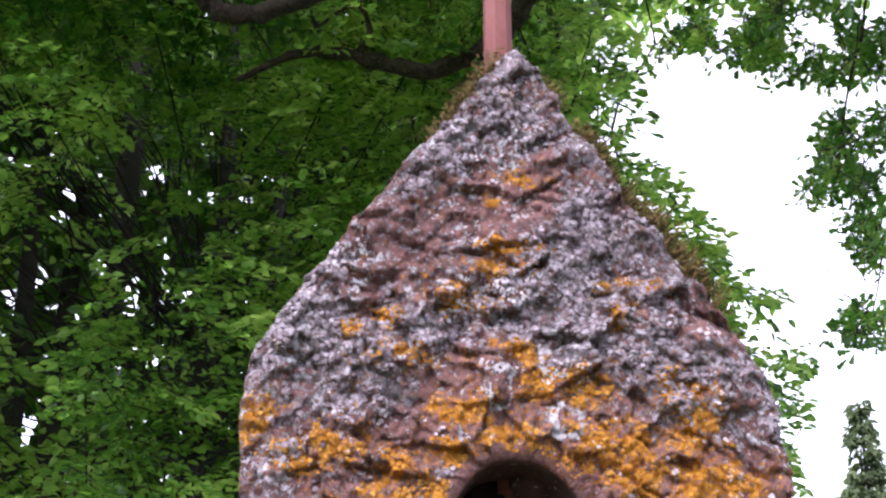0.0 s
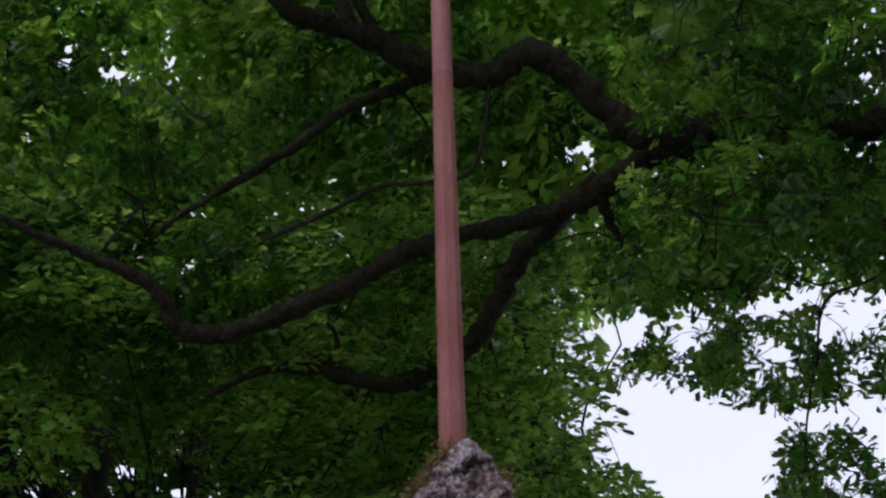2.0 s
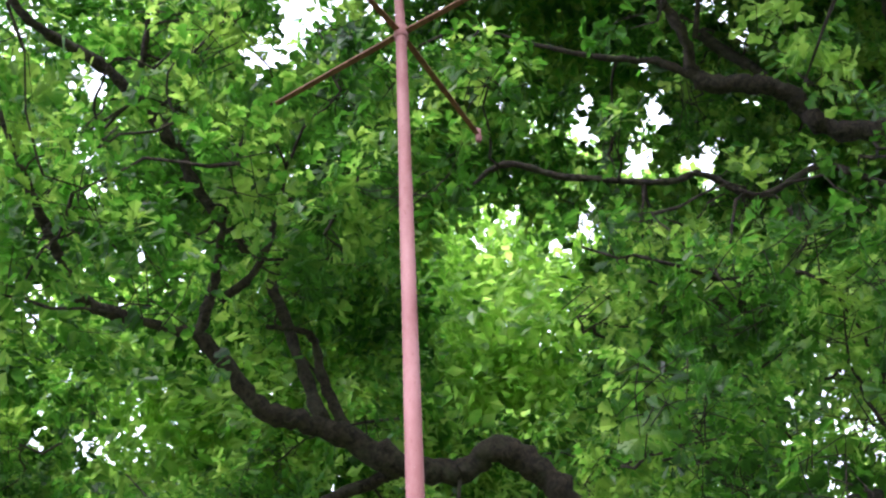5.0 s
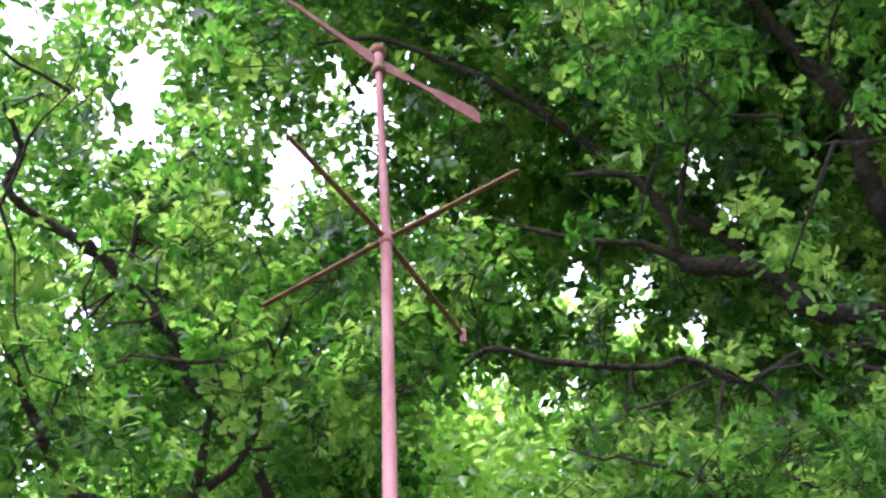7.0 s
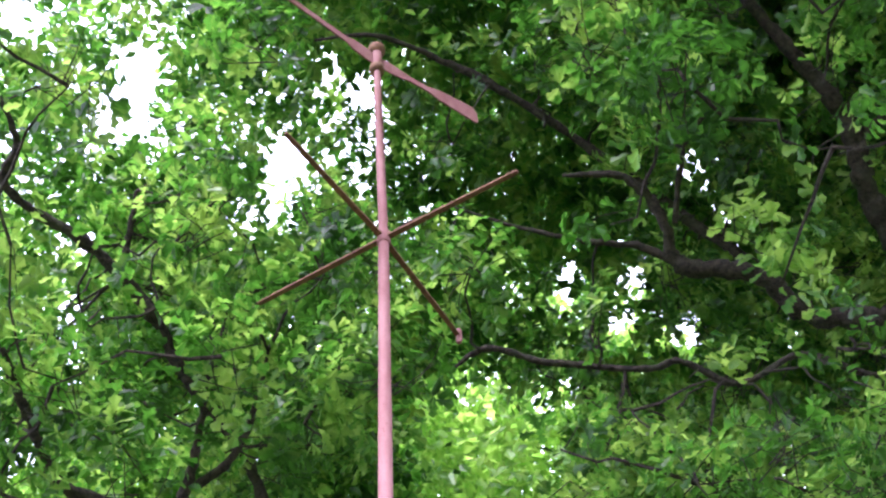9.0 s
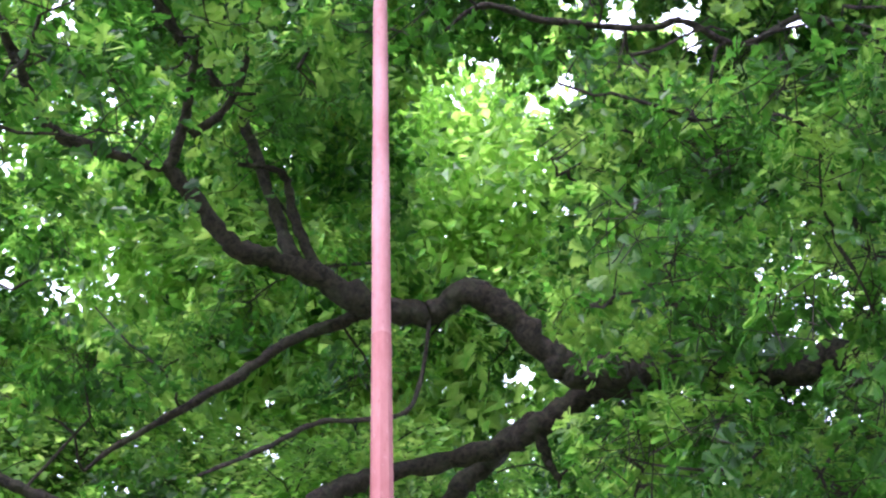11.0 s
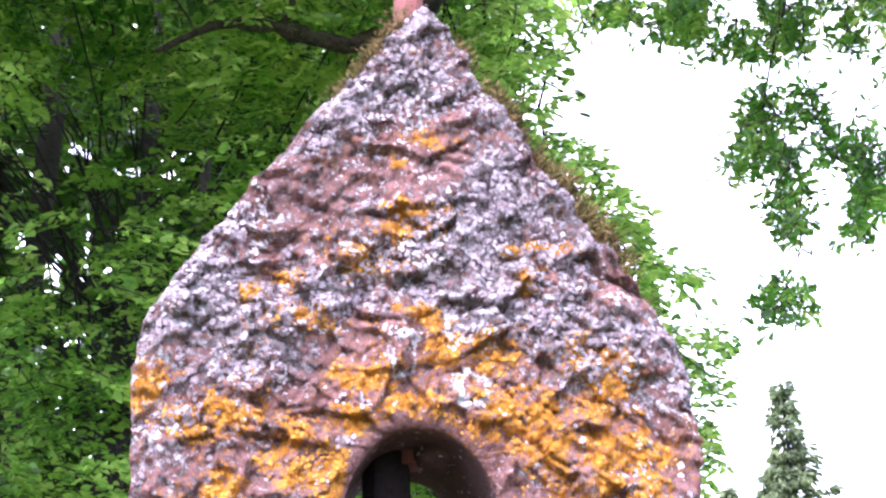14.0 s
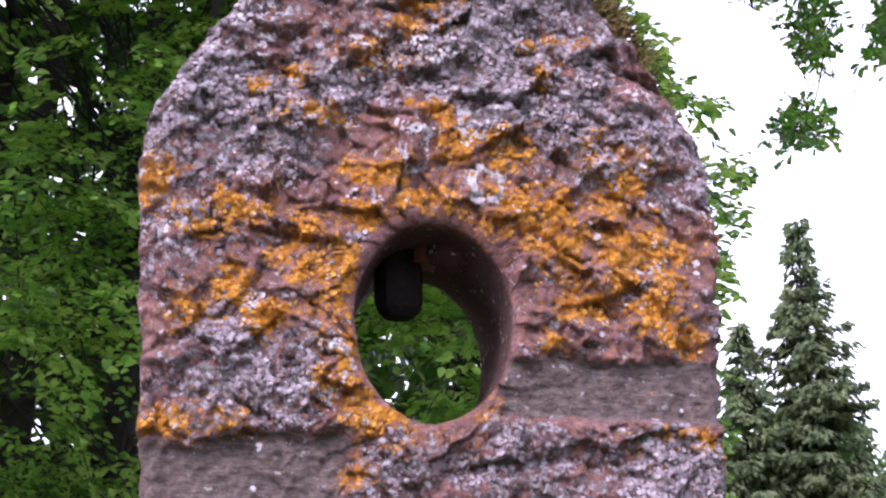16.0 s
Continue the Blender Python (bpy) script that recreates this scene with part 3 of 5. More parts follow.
def lichen(name, mat, which, tries, size, lift, tilt, seed, label, cut, fine=0.026):
    """Small ragged plates that overlap like scales, thick where the lichen grows."""
    rng = np.random.default_rng(seed)
    x, z = rng.uniform(-0.37, 0.37, tries), rng.uniform(1.40, 2.46, tries)
    ok = inside(x, z)
    x, z = x[ok], z[ok]
    P, N, d, rim, shares = surface(x, z)
    grow = shares[which] + 0.46 * fbm(x, z, fine, 300 + seed, 3)
    ok = (grow > cut + rng.normal(0, 0.06, len(x))) & (d > 0.004) & (rim > 1.06)
    P, N = P[ok], N[ok]
    n = len(P)
    N = unit(N + rng.normal(0, tilt, (n, 3)))
    X = unit(np.cross(N, rng.normal(0, 1, (n, 3))))
    Y = np.cross(N, X)
    r = size * rng.uniform(0.5, 1.25, n)
    sides = 6
    ang = np.linspace(0, 2 * np.pi, sides, endpoint=False)
    ring = []
    for k, a in enumerate(ang):
        q = r * rng.uniform(0.55, 1.2, n)
        ring.append(P + N * (lift * rng.uniform(0.2, 0.9, n) + rng.normal(0, 0.10, n) * r)[:, None] + X * (q * math.cos(a))[:, None] + Y * (q * math.sin(a))[:, None])
    mid = P + N * (lift * rng.uniform(0.7, 1.5, n))[:, None]
    V = np.stack([mid] + ring, 1).reshape(-1, 3)
    tri = np.array([(0, 1 + k, 1 + (k + 1) % sides) for k in range(sides)])
    loops = (tri.ravel()[None, :] + np.arange(n)[:, None] * (sides + 1)).ravel()
    return tagged(mesh_part(name, raw_mesh(name, V, loops, np.full(sides * n, 3)), mat, stone, label), kind="stuff")


lichen("grey_lichen", GREY_FLAKE, 0, 60000, 0.0040, 0.0018, 0.11, 1, "flaky grey lichen plates", 0.60)
lichen("white_lichen", WHITE_FLAKE, 2, 22000, 0.0034, 0.0020, 0.14, 2, "chalky white lichen", 0.40)
lichen("orange_lichen", ORANGE_FLAKE, 1, 64000, 0.0027, 0.0012, 0.20, 3, "granular orange lichen crust", 0.50, 0.013)


def moss_mesh():
    """Tufts of fine upright blades along both slopes."""
    rng = np.random.default_rng(5)
    P, F = [], []
    seg = np.array(OUTLINE)
    for (a, b), weight, reach in [((10, 16), 1.7, 0.10), ((7, 10), 0.45, 0.10)]:
        pts = seg[a:b + 1]
        run = np.concatenate(([0], np.cumsum(np.hypot(*np.diff(pts, axis=0).T))))
        for _ in range(int(260 * weight)):
            s0 = rng.uniform(0.02, run[-1] * 0.93)
            y0 = rng.uniform(0.0, reach) if rng.random() < 0.75 else rng.uniform(0.02, THICK - 0.02)
            if fbm(np.array([s0]), np.array([y0]), 0.09, 7 + a, 2)[0] < -0.2:
                continue
            x0, z0 = np.interp(s0, run, pts[:, 0]), np.interp(s0, run, pts[:, 1])
            out = np.array([0.72 if a == 10 else -0.72, -0.25, 0.65])
            size = rng.uniform(0.008, 0.019) * (1 if a == 10 else 0.6)
            for _ in range(rng.integers(35, 60)):
                base = np.array([x0, y0, z0]) + rng.normal(0, 1, 3) * np.array([0.008, 0.011, 0.008]) + out * rng.uniform(-0.004, 0.010)
                d = unit(out + rng.normal(0, 0.55, 3))
                w = unit(np.cross(d, rng.normal(0, 1, 3))) * rng.uniform(0.0006, 0.0014)
                t = base + d * size * rng.uniform(0.5, 1.2)
                mid = (base + t) / 2 + rng.normal(0, 0.0015, 3)
                k = len(P)
                P.extend([base - w, base + w, mid + w, mid - w, t])
                F.append((k, k + 1, k + 2, k + 3))
                F.append((k + 3, k + 2, k + 4))
    return raw_mesh("moss", np.array(P), np.concatenate([np.array(f) for f in F]), np.array([len(f) for f in F]))


tagged(mesh_part("moss", moss_mesh(), MOSS, stone, "brown and olive moss tufts along the slopes"), kind="stuff")

# ---- weathervane on its mast ----
MAST = (0.004, 0.128)
vane = new("weathervane")
tagged(vane, "faded red iron weathervane on tall mast with four direction rods", "weathervane")


def lathe(profile, sides, centre, turn=0.0, sharp=False):
    bm = bmesh.new()
    rings = []
    for r, z in profile:
        rings.append([bm.verts.new((centre[0] + r * math.cos(turn + 2 * math.pi * k / sides), centre[1] + r * math.sin(turn + 2 * math.pi * k / sides), z)) for k in range(sides)])
    for a, b in zip(rings, rings[1:]):
        for k in range(sides):
            bm.faces.new((a[k], a[(k + 1) % sides], b[(k + 1) % sides], b[k]))
    bm.faces.new(rings[0][::-1])
    bm.faces.new(rings[-1])
    return bm


def lean(z):
    """The mast leans a little to one side as it rises."""
    return (MAST[0] + 0.0035 * (z - 3.2) if z < 5.36 else MAST[0] + 0.0075 - 0.013 * (z - 5.36), MAST[1])


def mast_lower():
    bm = bmesh.new()
    rings = []
    zs = [1.80, 2.2, 2.6, 3.0, 3.12, 3.16, 3.2, 3.24, 3.3, 3.36]
    for z in zs:
        r = 0.0240 - 0.0030 * (z - 2.4)
        cut = step(3.36, 3.05, np.array(z))
        ring = []
        for k in range(16):
            a = math.pi / 8 * k + 0.12
            flat = math.cos(math.pi / 8) / math.cos((a - 0.12 + math.pi / 8) % (math.pi / 4) - math.pi / 8)
            q = r * (flat * float(cut) + 0.985 * (1 - float(cut)))
            ring.append(bm.verts.new((lean(z)[0] + q * math.cos(a), MAST[1] + q * math.sin(a), z)))
        rings.append(ring)
    for p, q in zip(rings, rings[1:]):
        for k in range(16):
            bm.faces.new((p[k], p[(k + 1) % 16], q[(k + 1) % 16], q[k]))
    bm.faces.new(rings[0][::-1])
    bm.faces.new(rings[-1])
    bmesh.ops.recalc_face_normals(bm, faces=bm.faces[:])
    return bm


part("mast_foot", mast_lower(), RED_PAINT, vane, "eight-sided lower mast in faded red paint", False)
pts = [(*lean(z), z, 0.0208 - 0.0016 * (z - 3.3) + 0.0003 * math.sin(9 * z)) for z in np.linspace(3.33, 5.37, 24)]
part("mast_pole", tube(pts, 16, False), PAINT, vane, "round tapering mast in faded red paint", True)
pts = [(*lean(z), z, 0.0165 - 0.0016 * (z - 5.3)) for z in np.linspace(5.36, 6.62, 14)]
part("spindle", tube(pts, 14, False), PAINT, vane, "thin red upper spindle", True)
top = lean(6.66)
part("lower_collar", lathe([(0.014, 6.575), (0.029, 6.58), (0.031, 6.60), (0.029, 6.622), (0.018, 6.626)], 16, top), RUST, vane, "dark brown collar", True)
part("sleeve", lathe([(0.019, 6.622), (0.021, 6.63), (0.021, 6.745), (0.019, 6.75)], 16, top), PAINT, vane, "", True)
part("finial", lathe([(0.010, 6.745)] + [(0.037 * math.sin(a), 6.783 - 0.037 * math.cos(a)) for a in np.linspace(0.35, 3.05, 12)], 20, lean(6.78)), RUST, vane, "rust-brown ball on top", True)
part("hub", lathe([(0.019, 5.325), (0.023, 5.33), (0.023, 5.39), (0.018, 5.395)], 16, lean(5.36)), PAINT, vane, "", True)
nut_at = (-0.034, 0.135)
part("nut", lathe([(0.020, 1.728), (0.031, 1.739), (0.034, 1.750), (0.034, 1.86)], 8, nut_at, 0.2), IRON, vane, "dark iron nut in the hole")


def rod(angle, length, tip):
    """A half-round bar with a flat underside, tapering outwards."""
    bm = bmesh.new()
    c, s = math.cos(angle), math.sin(angle)
    hx, hy = lean(5.36)
    shape = [(-0.009, -0.006), (0.009, -0.006), (0.0095, 0.002), (0.005, 0.008), (-0.005, 0.008), (-0.0095, 0.002)]
    rings = []
    for d, k in [(0.018, 1.1), (0.04, 1.0), (length * 0.5, 0.95), (length - 0.01, 0.85), (length, 0.7)]:
        z = 5.36 + 0.004 * d
        rings.append([bm.verts.new((hx + c * d - s * u * k, hy + s * d + c * u * k, z + w * k)) for u, w in shape])
    for a, b in zip(rings, rings[1:]):
        for k in range(6):
            bm.faces.new((a[k], a[(k + 1) % 6], b[(k + 1) % 6], b[k]))
    bm.faces.new(rings[0][::-1])
    bm.faces.new(rings[-1])
    ob = part("rod", bm, RUST, vane, "rusty brown half-round direction rod")
    if tip:
        e = (hx + c * (length - 0.012), hy + s * (length - 0.012))
        part("rod_tip", lathe([(0.008, 5.325), (0.012, 5.335), (0.010, 5.37), (0.013, 5.385), (0.006, 5.40)], 8, e), PAINT, ob, "red stub at the end of the rod")


for angle, length, tip in [(142.3, 0.49, False), (51.2, 0.485, True), (-36.5, 0.49, False), (-134.0, 0.49, False)]:
    rod(radians(angle), length, tip)


def blade(profile, sign):
    """One arm of the vane: a thin upright plate, outline given as distance, lower and upper height."""
    bm = bmesh.new()
    d = Vector((0.905, 0.425, 0)) if sign > 0 else Vector((-0.846, -0.533, 0))
    n = Vector((-d.y, d.x, 0))
    front, back = [], []
    for u, lo, hi in profile:
        c = Vector((top[0], top[1], 6.68)) + d * u
        for side, store in ((0.003, front), (-0.003, back)):
            store.append([bm.verts.new(c + n * side + Vector((0, 0, h))) for h in (lo, hi)])
    for k in range(len(profile) - 1):
        f0, f1, b0, b1 = front[k], front[k + 1], back[k], back[k + 1]
        bm.faces.new((f0[0], f1[0], f1[1], f0[1]))
        bm.faces.new((b0[1], b1[1], b1[0], b0[0]))
        bm.faces.new((f0[1], f1[1], b1[1], b0[1]))
        bm.faces.new((b0[0], b1[0], f1[0], f0[0]))
    for k in (0, -1):
        bm.faces.new((front[k][0], front[k][1], back[k][1], back[k][0]))
    bmesh.ops.recalc_face_normals(bm, faces=bm.faces[:])
    return bm


part("tail", blade([(0.018, -0.045, 0.045), (0.06, -0.045, 0.045), (0.11, -0.036, 0.034), (0.15, -0.022, 0.022), (0.24, -0.02, 0.02), (0.30, -0.045, 0.045),
                    (0.40, -0.06, 0.055), (0.465, -0.066, 0.058), (0.485, -0.06, 0.02)], 1), PAINT, vane, "broad cut-off tail of the vane")
part("pointer", blade([(0.018, -0.045, 0.045), (0.07, -0.05, 0.05), (0.12, -0.045, 0.045), (0.15, -0.024, 0.024), (0.30, -0.02, 0.02), (0.40, -0.022, 0.022), (0.46, -0.022, 0.016), (0.485, -0.006, 0.0)], -1),
     PAINT, vane, "long narrow pointer of the vane")

# ---- trees ----
EYE = np.array((-0.23, -1.9, 1.45))       # mean camera place, from which directions in the crowns are taken


def toward(az, el):
    az, el = np.radians(az), np.radians(el)
    return np.stack([np.sin(az) * np.cos(el), np.cos(az) * np.cos(el), np.sin(el)], -1)


OAK_SIDE = [(0.0, 0.0), (0.25, 0.13), (0.35, 0.08), (0.54, 0.27), (0.63, 0.15), (0.84, 0.30), (1.0, 0.0)]
OAK_SMALL = [(0.0, 0.0), (0.36, 0.22), (0.46, 0.13), (0.78, 0.32), (1.0, 0.0)]
HIGH_SIDE = [(0.0, 0.0), (0.45, 0.21), (0.8, 0.24), (1.0, 0.0)]
HIGH_SMALL = [(0.0, 0.0), (0.6, 0.30), (1.0, 0.0)]
LIME_SIDE = [(0.0, 0.0), (0.24, 0.34), (0.66, 0.25), (1.0, 0.0)]


def leaf_shape(side, fold=0.25):
    """Two halves that fold up along the midrib; each half is one polygon."""
    v, f = [], []
    for sgn in (1, -1):
        k = len(v)
        ring = [(x, sgn * y) for x, y in side] + [(1.0, 0.0), (0.0, 0.0)]
        ring = [p for i, p in enumerate(ring) if p not in ring[:i]]
        v += [(x, y, fold * abs(y)) for x, y in ring]
        idx = list(range(k, len(v)))
        f.append(idx if sgn < 0 else idx[::-1])
    return np.array(v, float), f


def leaves(name, shape, pos, along, normal, size, mat, parent, label):
    T, F = shape
    X = unit(along)
    N = unit(normal - (normal * X).sum(1, keepdims=True) * X)
    Y = np.cross(N, X)
    V = pos[:, None, :] + size[:, None, None] * (T[None, :, 0:1] * X[:, None] + T[None, :, 1:2] * Y[:, None] + T[None, :, 2:3] * N[:, None])
    one = np.concatenate([np.array(f) for f in F])
    loops = (one[None, :] + np.arange(len(pos))[:, None] * len(T)).ravel()
    sizes = np.tile([len(f) for f in F], len(pos))
    ob = mesh_part(name, raw_mesh(name, V.reshape(-1, 3), loops, sizes), mat, parent, label)
    return tagged(ob, kind="stuff")


def twig_mesh(name, A, B, ra, rb, mat, parent, label, bend=None, rings=5):
    """Thin four-sided crooked twigs from A to B."""
    n = len(A)
    d = unit(B - A)
    s = unit(np.cross(d, np.array((0.31, 0.17, 0.93))))
    u = np.cross(d, s)
    rng = np.random.default_rng(n)
    bend = np.zeros_like(A) if bend is None else bend
    stack = []
    for k in range(rings):
        t = k / (rings - 1)
        C = A * (1 - t) + B * t + bend * (4 * t * (1 - t))
        if 0 < k < rings - 1:
            C = C + rng.normal(0, 0.22, A.shape) * np.linalg.norm(bend, axis=1, keepdims=True)
        r = ra * (1 - t) + rb * t
        stack.append(np.stack([C + r[:, None] * (math.cos(a) * s + math.sin(a) * u) for a in (0, 1.571, 3.142, 4.712)], 1))
    V = np.stack(stack, 1).reshape(-1, 3)
    q = np.array([(4 * k + i, 4 * k + (i + 1) % 4, 4 * k + 4 + (i + 1) % 4, 4 * k + 4 + i) for k in range(rings - 1) for i in range(4)])
    loops = (q.ravel()[None, :] + np.arange(n)[:, None] * 4 * rings).ravel()
    return tagged(mesh_part(name, raw_mesh(name, V, loops, np.full(len(q) * n, 4)), mat, parent, label), kind="stuff")


def limb(tree, pts, name="limb", mat=None, rng=np.random.default_rng(8)):
    line = eased(pts, 8, 0.13, rng)
    part(name, tube(line, 12, rough=0.23), mat or OAK_BARK, tree, smooth=True)
    return line


def branches(skeleton, ends):
    """For each end, where its side branch leaves: the nearest bough, or the nearest end that already has a branch."""
    S = np.concatenate(skeleton)[:, :3]
    A = np.empty_like(ends)
    best = np.full(len(ends), 1e9)
    for k, e in enumerate(ends):
        q = ((S - e) ** 2).sum(1)
        A[k], best[k] = S[np.argmin(q)], q.min()
    todo = np.ones(len(ends), bool)
    for _ in range(len(ends)):
        k = np.argmin(np.where(todo, best, 1e12))
        todo[k] = False
        q = ((ends - ends[k]) ** 2).sum(1) * 1.3
        near = todo & (q < best)
        A[near], best[near] = ends[k], q[near]
    return A


def rosettes(rng, centres, axis, per, spread, size, face=0.3):
    """Leaves that radiate from twig ends."""
    n = len(centres)
    pos = np.repeat(centres, per, 0)
    ax = np.repeat(axis, per, 0)
    phi = rng.uniform(0, 2 * np.pi, n * per)
    e1 = unit(np.cross(ax, np.array((0.2, 0.9, 0.3))))
    e2 = np.cross(ax, e1)
    out = np.cos(phi)[:, None] * e1 + np.sin(phi)[:, None] * e2
    along = unit(out + ax * rng.uniform(-0.15, 0.6, (n * per, 1)) + rng.normal(0, 0.12, (n * per, 3)))
    normal = ax + np.array((0, 0, 0.25)) + rng.normal(0, 0.25, (n * per, 3)) - face * unit(pos - EYE)
    pos = pos + ax * rng.uniform(-spread, spread * 0.5, (n * per, 1)) + out * 0.01
    return pos, along, normal, size * rng.uniform(0.65, 1.2, n * per)


# crown openings fitted to the camera's view: degrees east of north and up, half widths
GAPS_HIGH = ((-29.3, 65.6, 3.8, 1.9), (-17.0, 63.5, 2.6, 2.5), (-2.4, 61.9, 1.9, 1.5), (-4.8, 60.1, 2.0, 0.9), (-17.0, 57.3, 1.7, 0.7), (-14.9, 53.8, 1.3, 0.6), (5.1, 65.2, 2.0, 0.7), (1.0, 66.1, 1.6, 0.7),
             (33.3, 59.7, 1.9, 0.8), (20.8, 55.7, 1.1, 0.9), (23.4, 54.1, 1.4, 0.7), (27.2, 53.3, 1.6, 0.9), (25.4, 55.6, 1.0, 0.7), (34.6, 51.9, 0.8, 0.8), (19.3, 51.7, 1.2, 0.6), (33.5, 57.7, 1.0, 0.7))
GAPS_LOW = ((-13.8, 43.3, 0.8, 0.6), (-15.2, 47.3, 0.8, 0.8), (-11.1, 42.6, 0.8, 0.5), (16.7, 51.2, 1.6, 0.7), (28.2, 42.8, 0.45, 0.35), (32.4, 40.7, 0.55, 0.5), (14.1, 40.0, 1.1, 0.9), (2.5, 41.9, 1.0, 0.6),
            (-5.7, 37.5, 0.9, 0.5), (9.3, 40.1, 0.6, 0.5), (1.4, 29.5, 0.5, 0.3))
THIN = ((-15.5, 47, 6.0, 10), (26, 54.3, 13, 5.0))
WINDOWS = ((13.0, 48.6, 5.6, 5.2), (-8.5, 44.0, 3.6, 2.0))


def bearing(P):
    """Degrees east of north and up, from the mean camera place."""
    rel = P - EYE
    return np.degrees(np.arctan2(rel[:, 0], rel[:, 1])), np.degrees(np.arctan2(rel[:, 2], np.hypot(rel[:, 0], rel[:, 1])))


def clearing(az, el):
    """Share of foliage kept, with openings cut to fit the camera's view."""
    a2, e2 = az + 1.0 * fbm(az, el, 2.0, 901, 3), el + 0.7 * fbm(az, el, 2.0, 911, 3)
    a3, e3 = az + 1.6 * fbm(az, el, 5.0, 931, 4), el + 1.2 * fbm(az, el, 4.0, 941, 4)
    open_low = step(11.8, 13.2, a3) * step(34.5, 26.0, az) * step(33.4, 32.4, e3) * step(8, 10, el)
    open_top, thin = 0, 0
    for a, e, ra, re in GAPS_HIGH:
        open_top = np.maximum(open_top, 0.97 * step(1.22, 0.75, np.hypot((a2 - a) / (ra + 0.3), (e2 - e) / (re + 0.2))))
    for a, e, ra, re in GAPS_LOW:
        open_top = np.maximum(open_top, 0.92 * step(1.2, 0.6, np.hypot((a2 - a) / ra, (e2 - e) / re)))
    for a, e, ra, re in THIN:
        thin = np.maximum(thin, step(1.2, 0.7, np.hypot((a2 - a) / ra, (e2 - e) / re)))
    pin = (0.35 + 0.65 * thin) * step(0.20, 0.34, fbm(az, el * 1.3, 1.1, 921, 3))
    return (1 - open_low) * (1 - open_top) * (1 - pin)


def broken(az, el):
    """The nearer crown: the same openings, and windows to the lit trees behind."""
    k = clearing(az, el)
    a2, e2 = az + 1.4 * fbm(az, el, 3.0, 961, 3), el + 1.0 * fbm(az, el, 3.0, 963, 3)
    for a, e, ra, re in WINDOWS:
        k = k * (1 - 0.97 * step(1.2, 0.8, np.hypot((a2 - a) / ra, (e2 - e) / re)))
    return k


def lighter(az, el):
    """The crown thins out towards its western side."""
    return broken(az, el) * (0.68 + 0.32 * step(-14, 12, az))


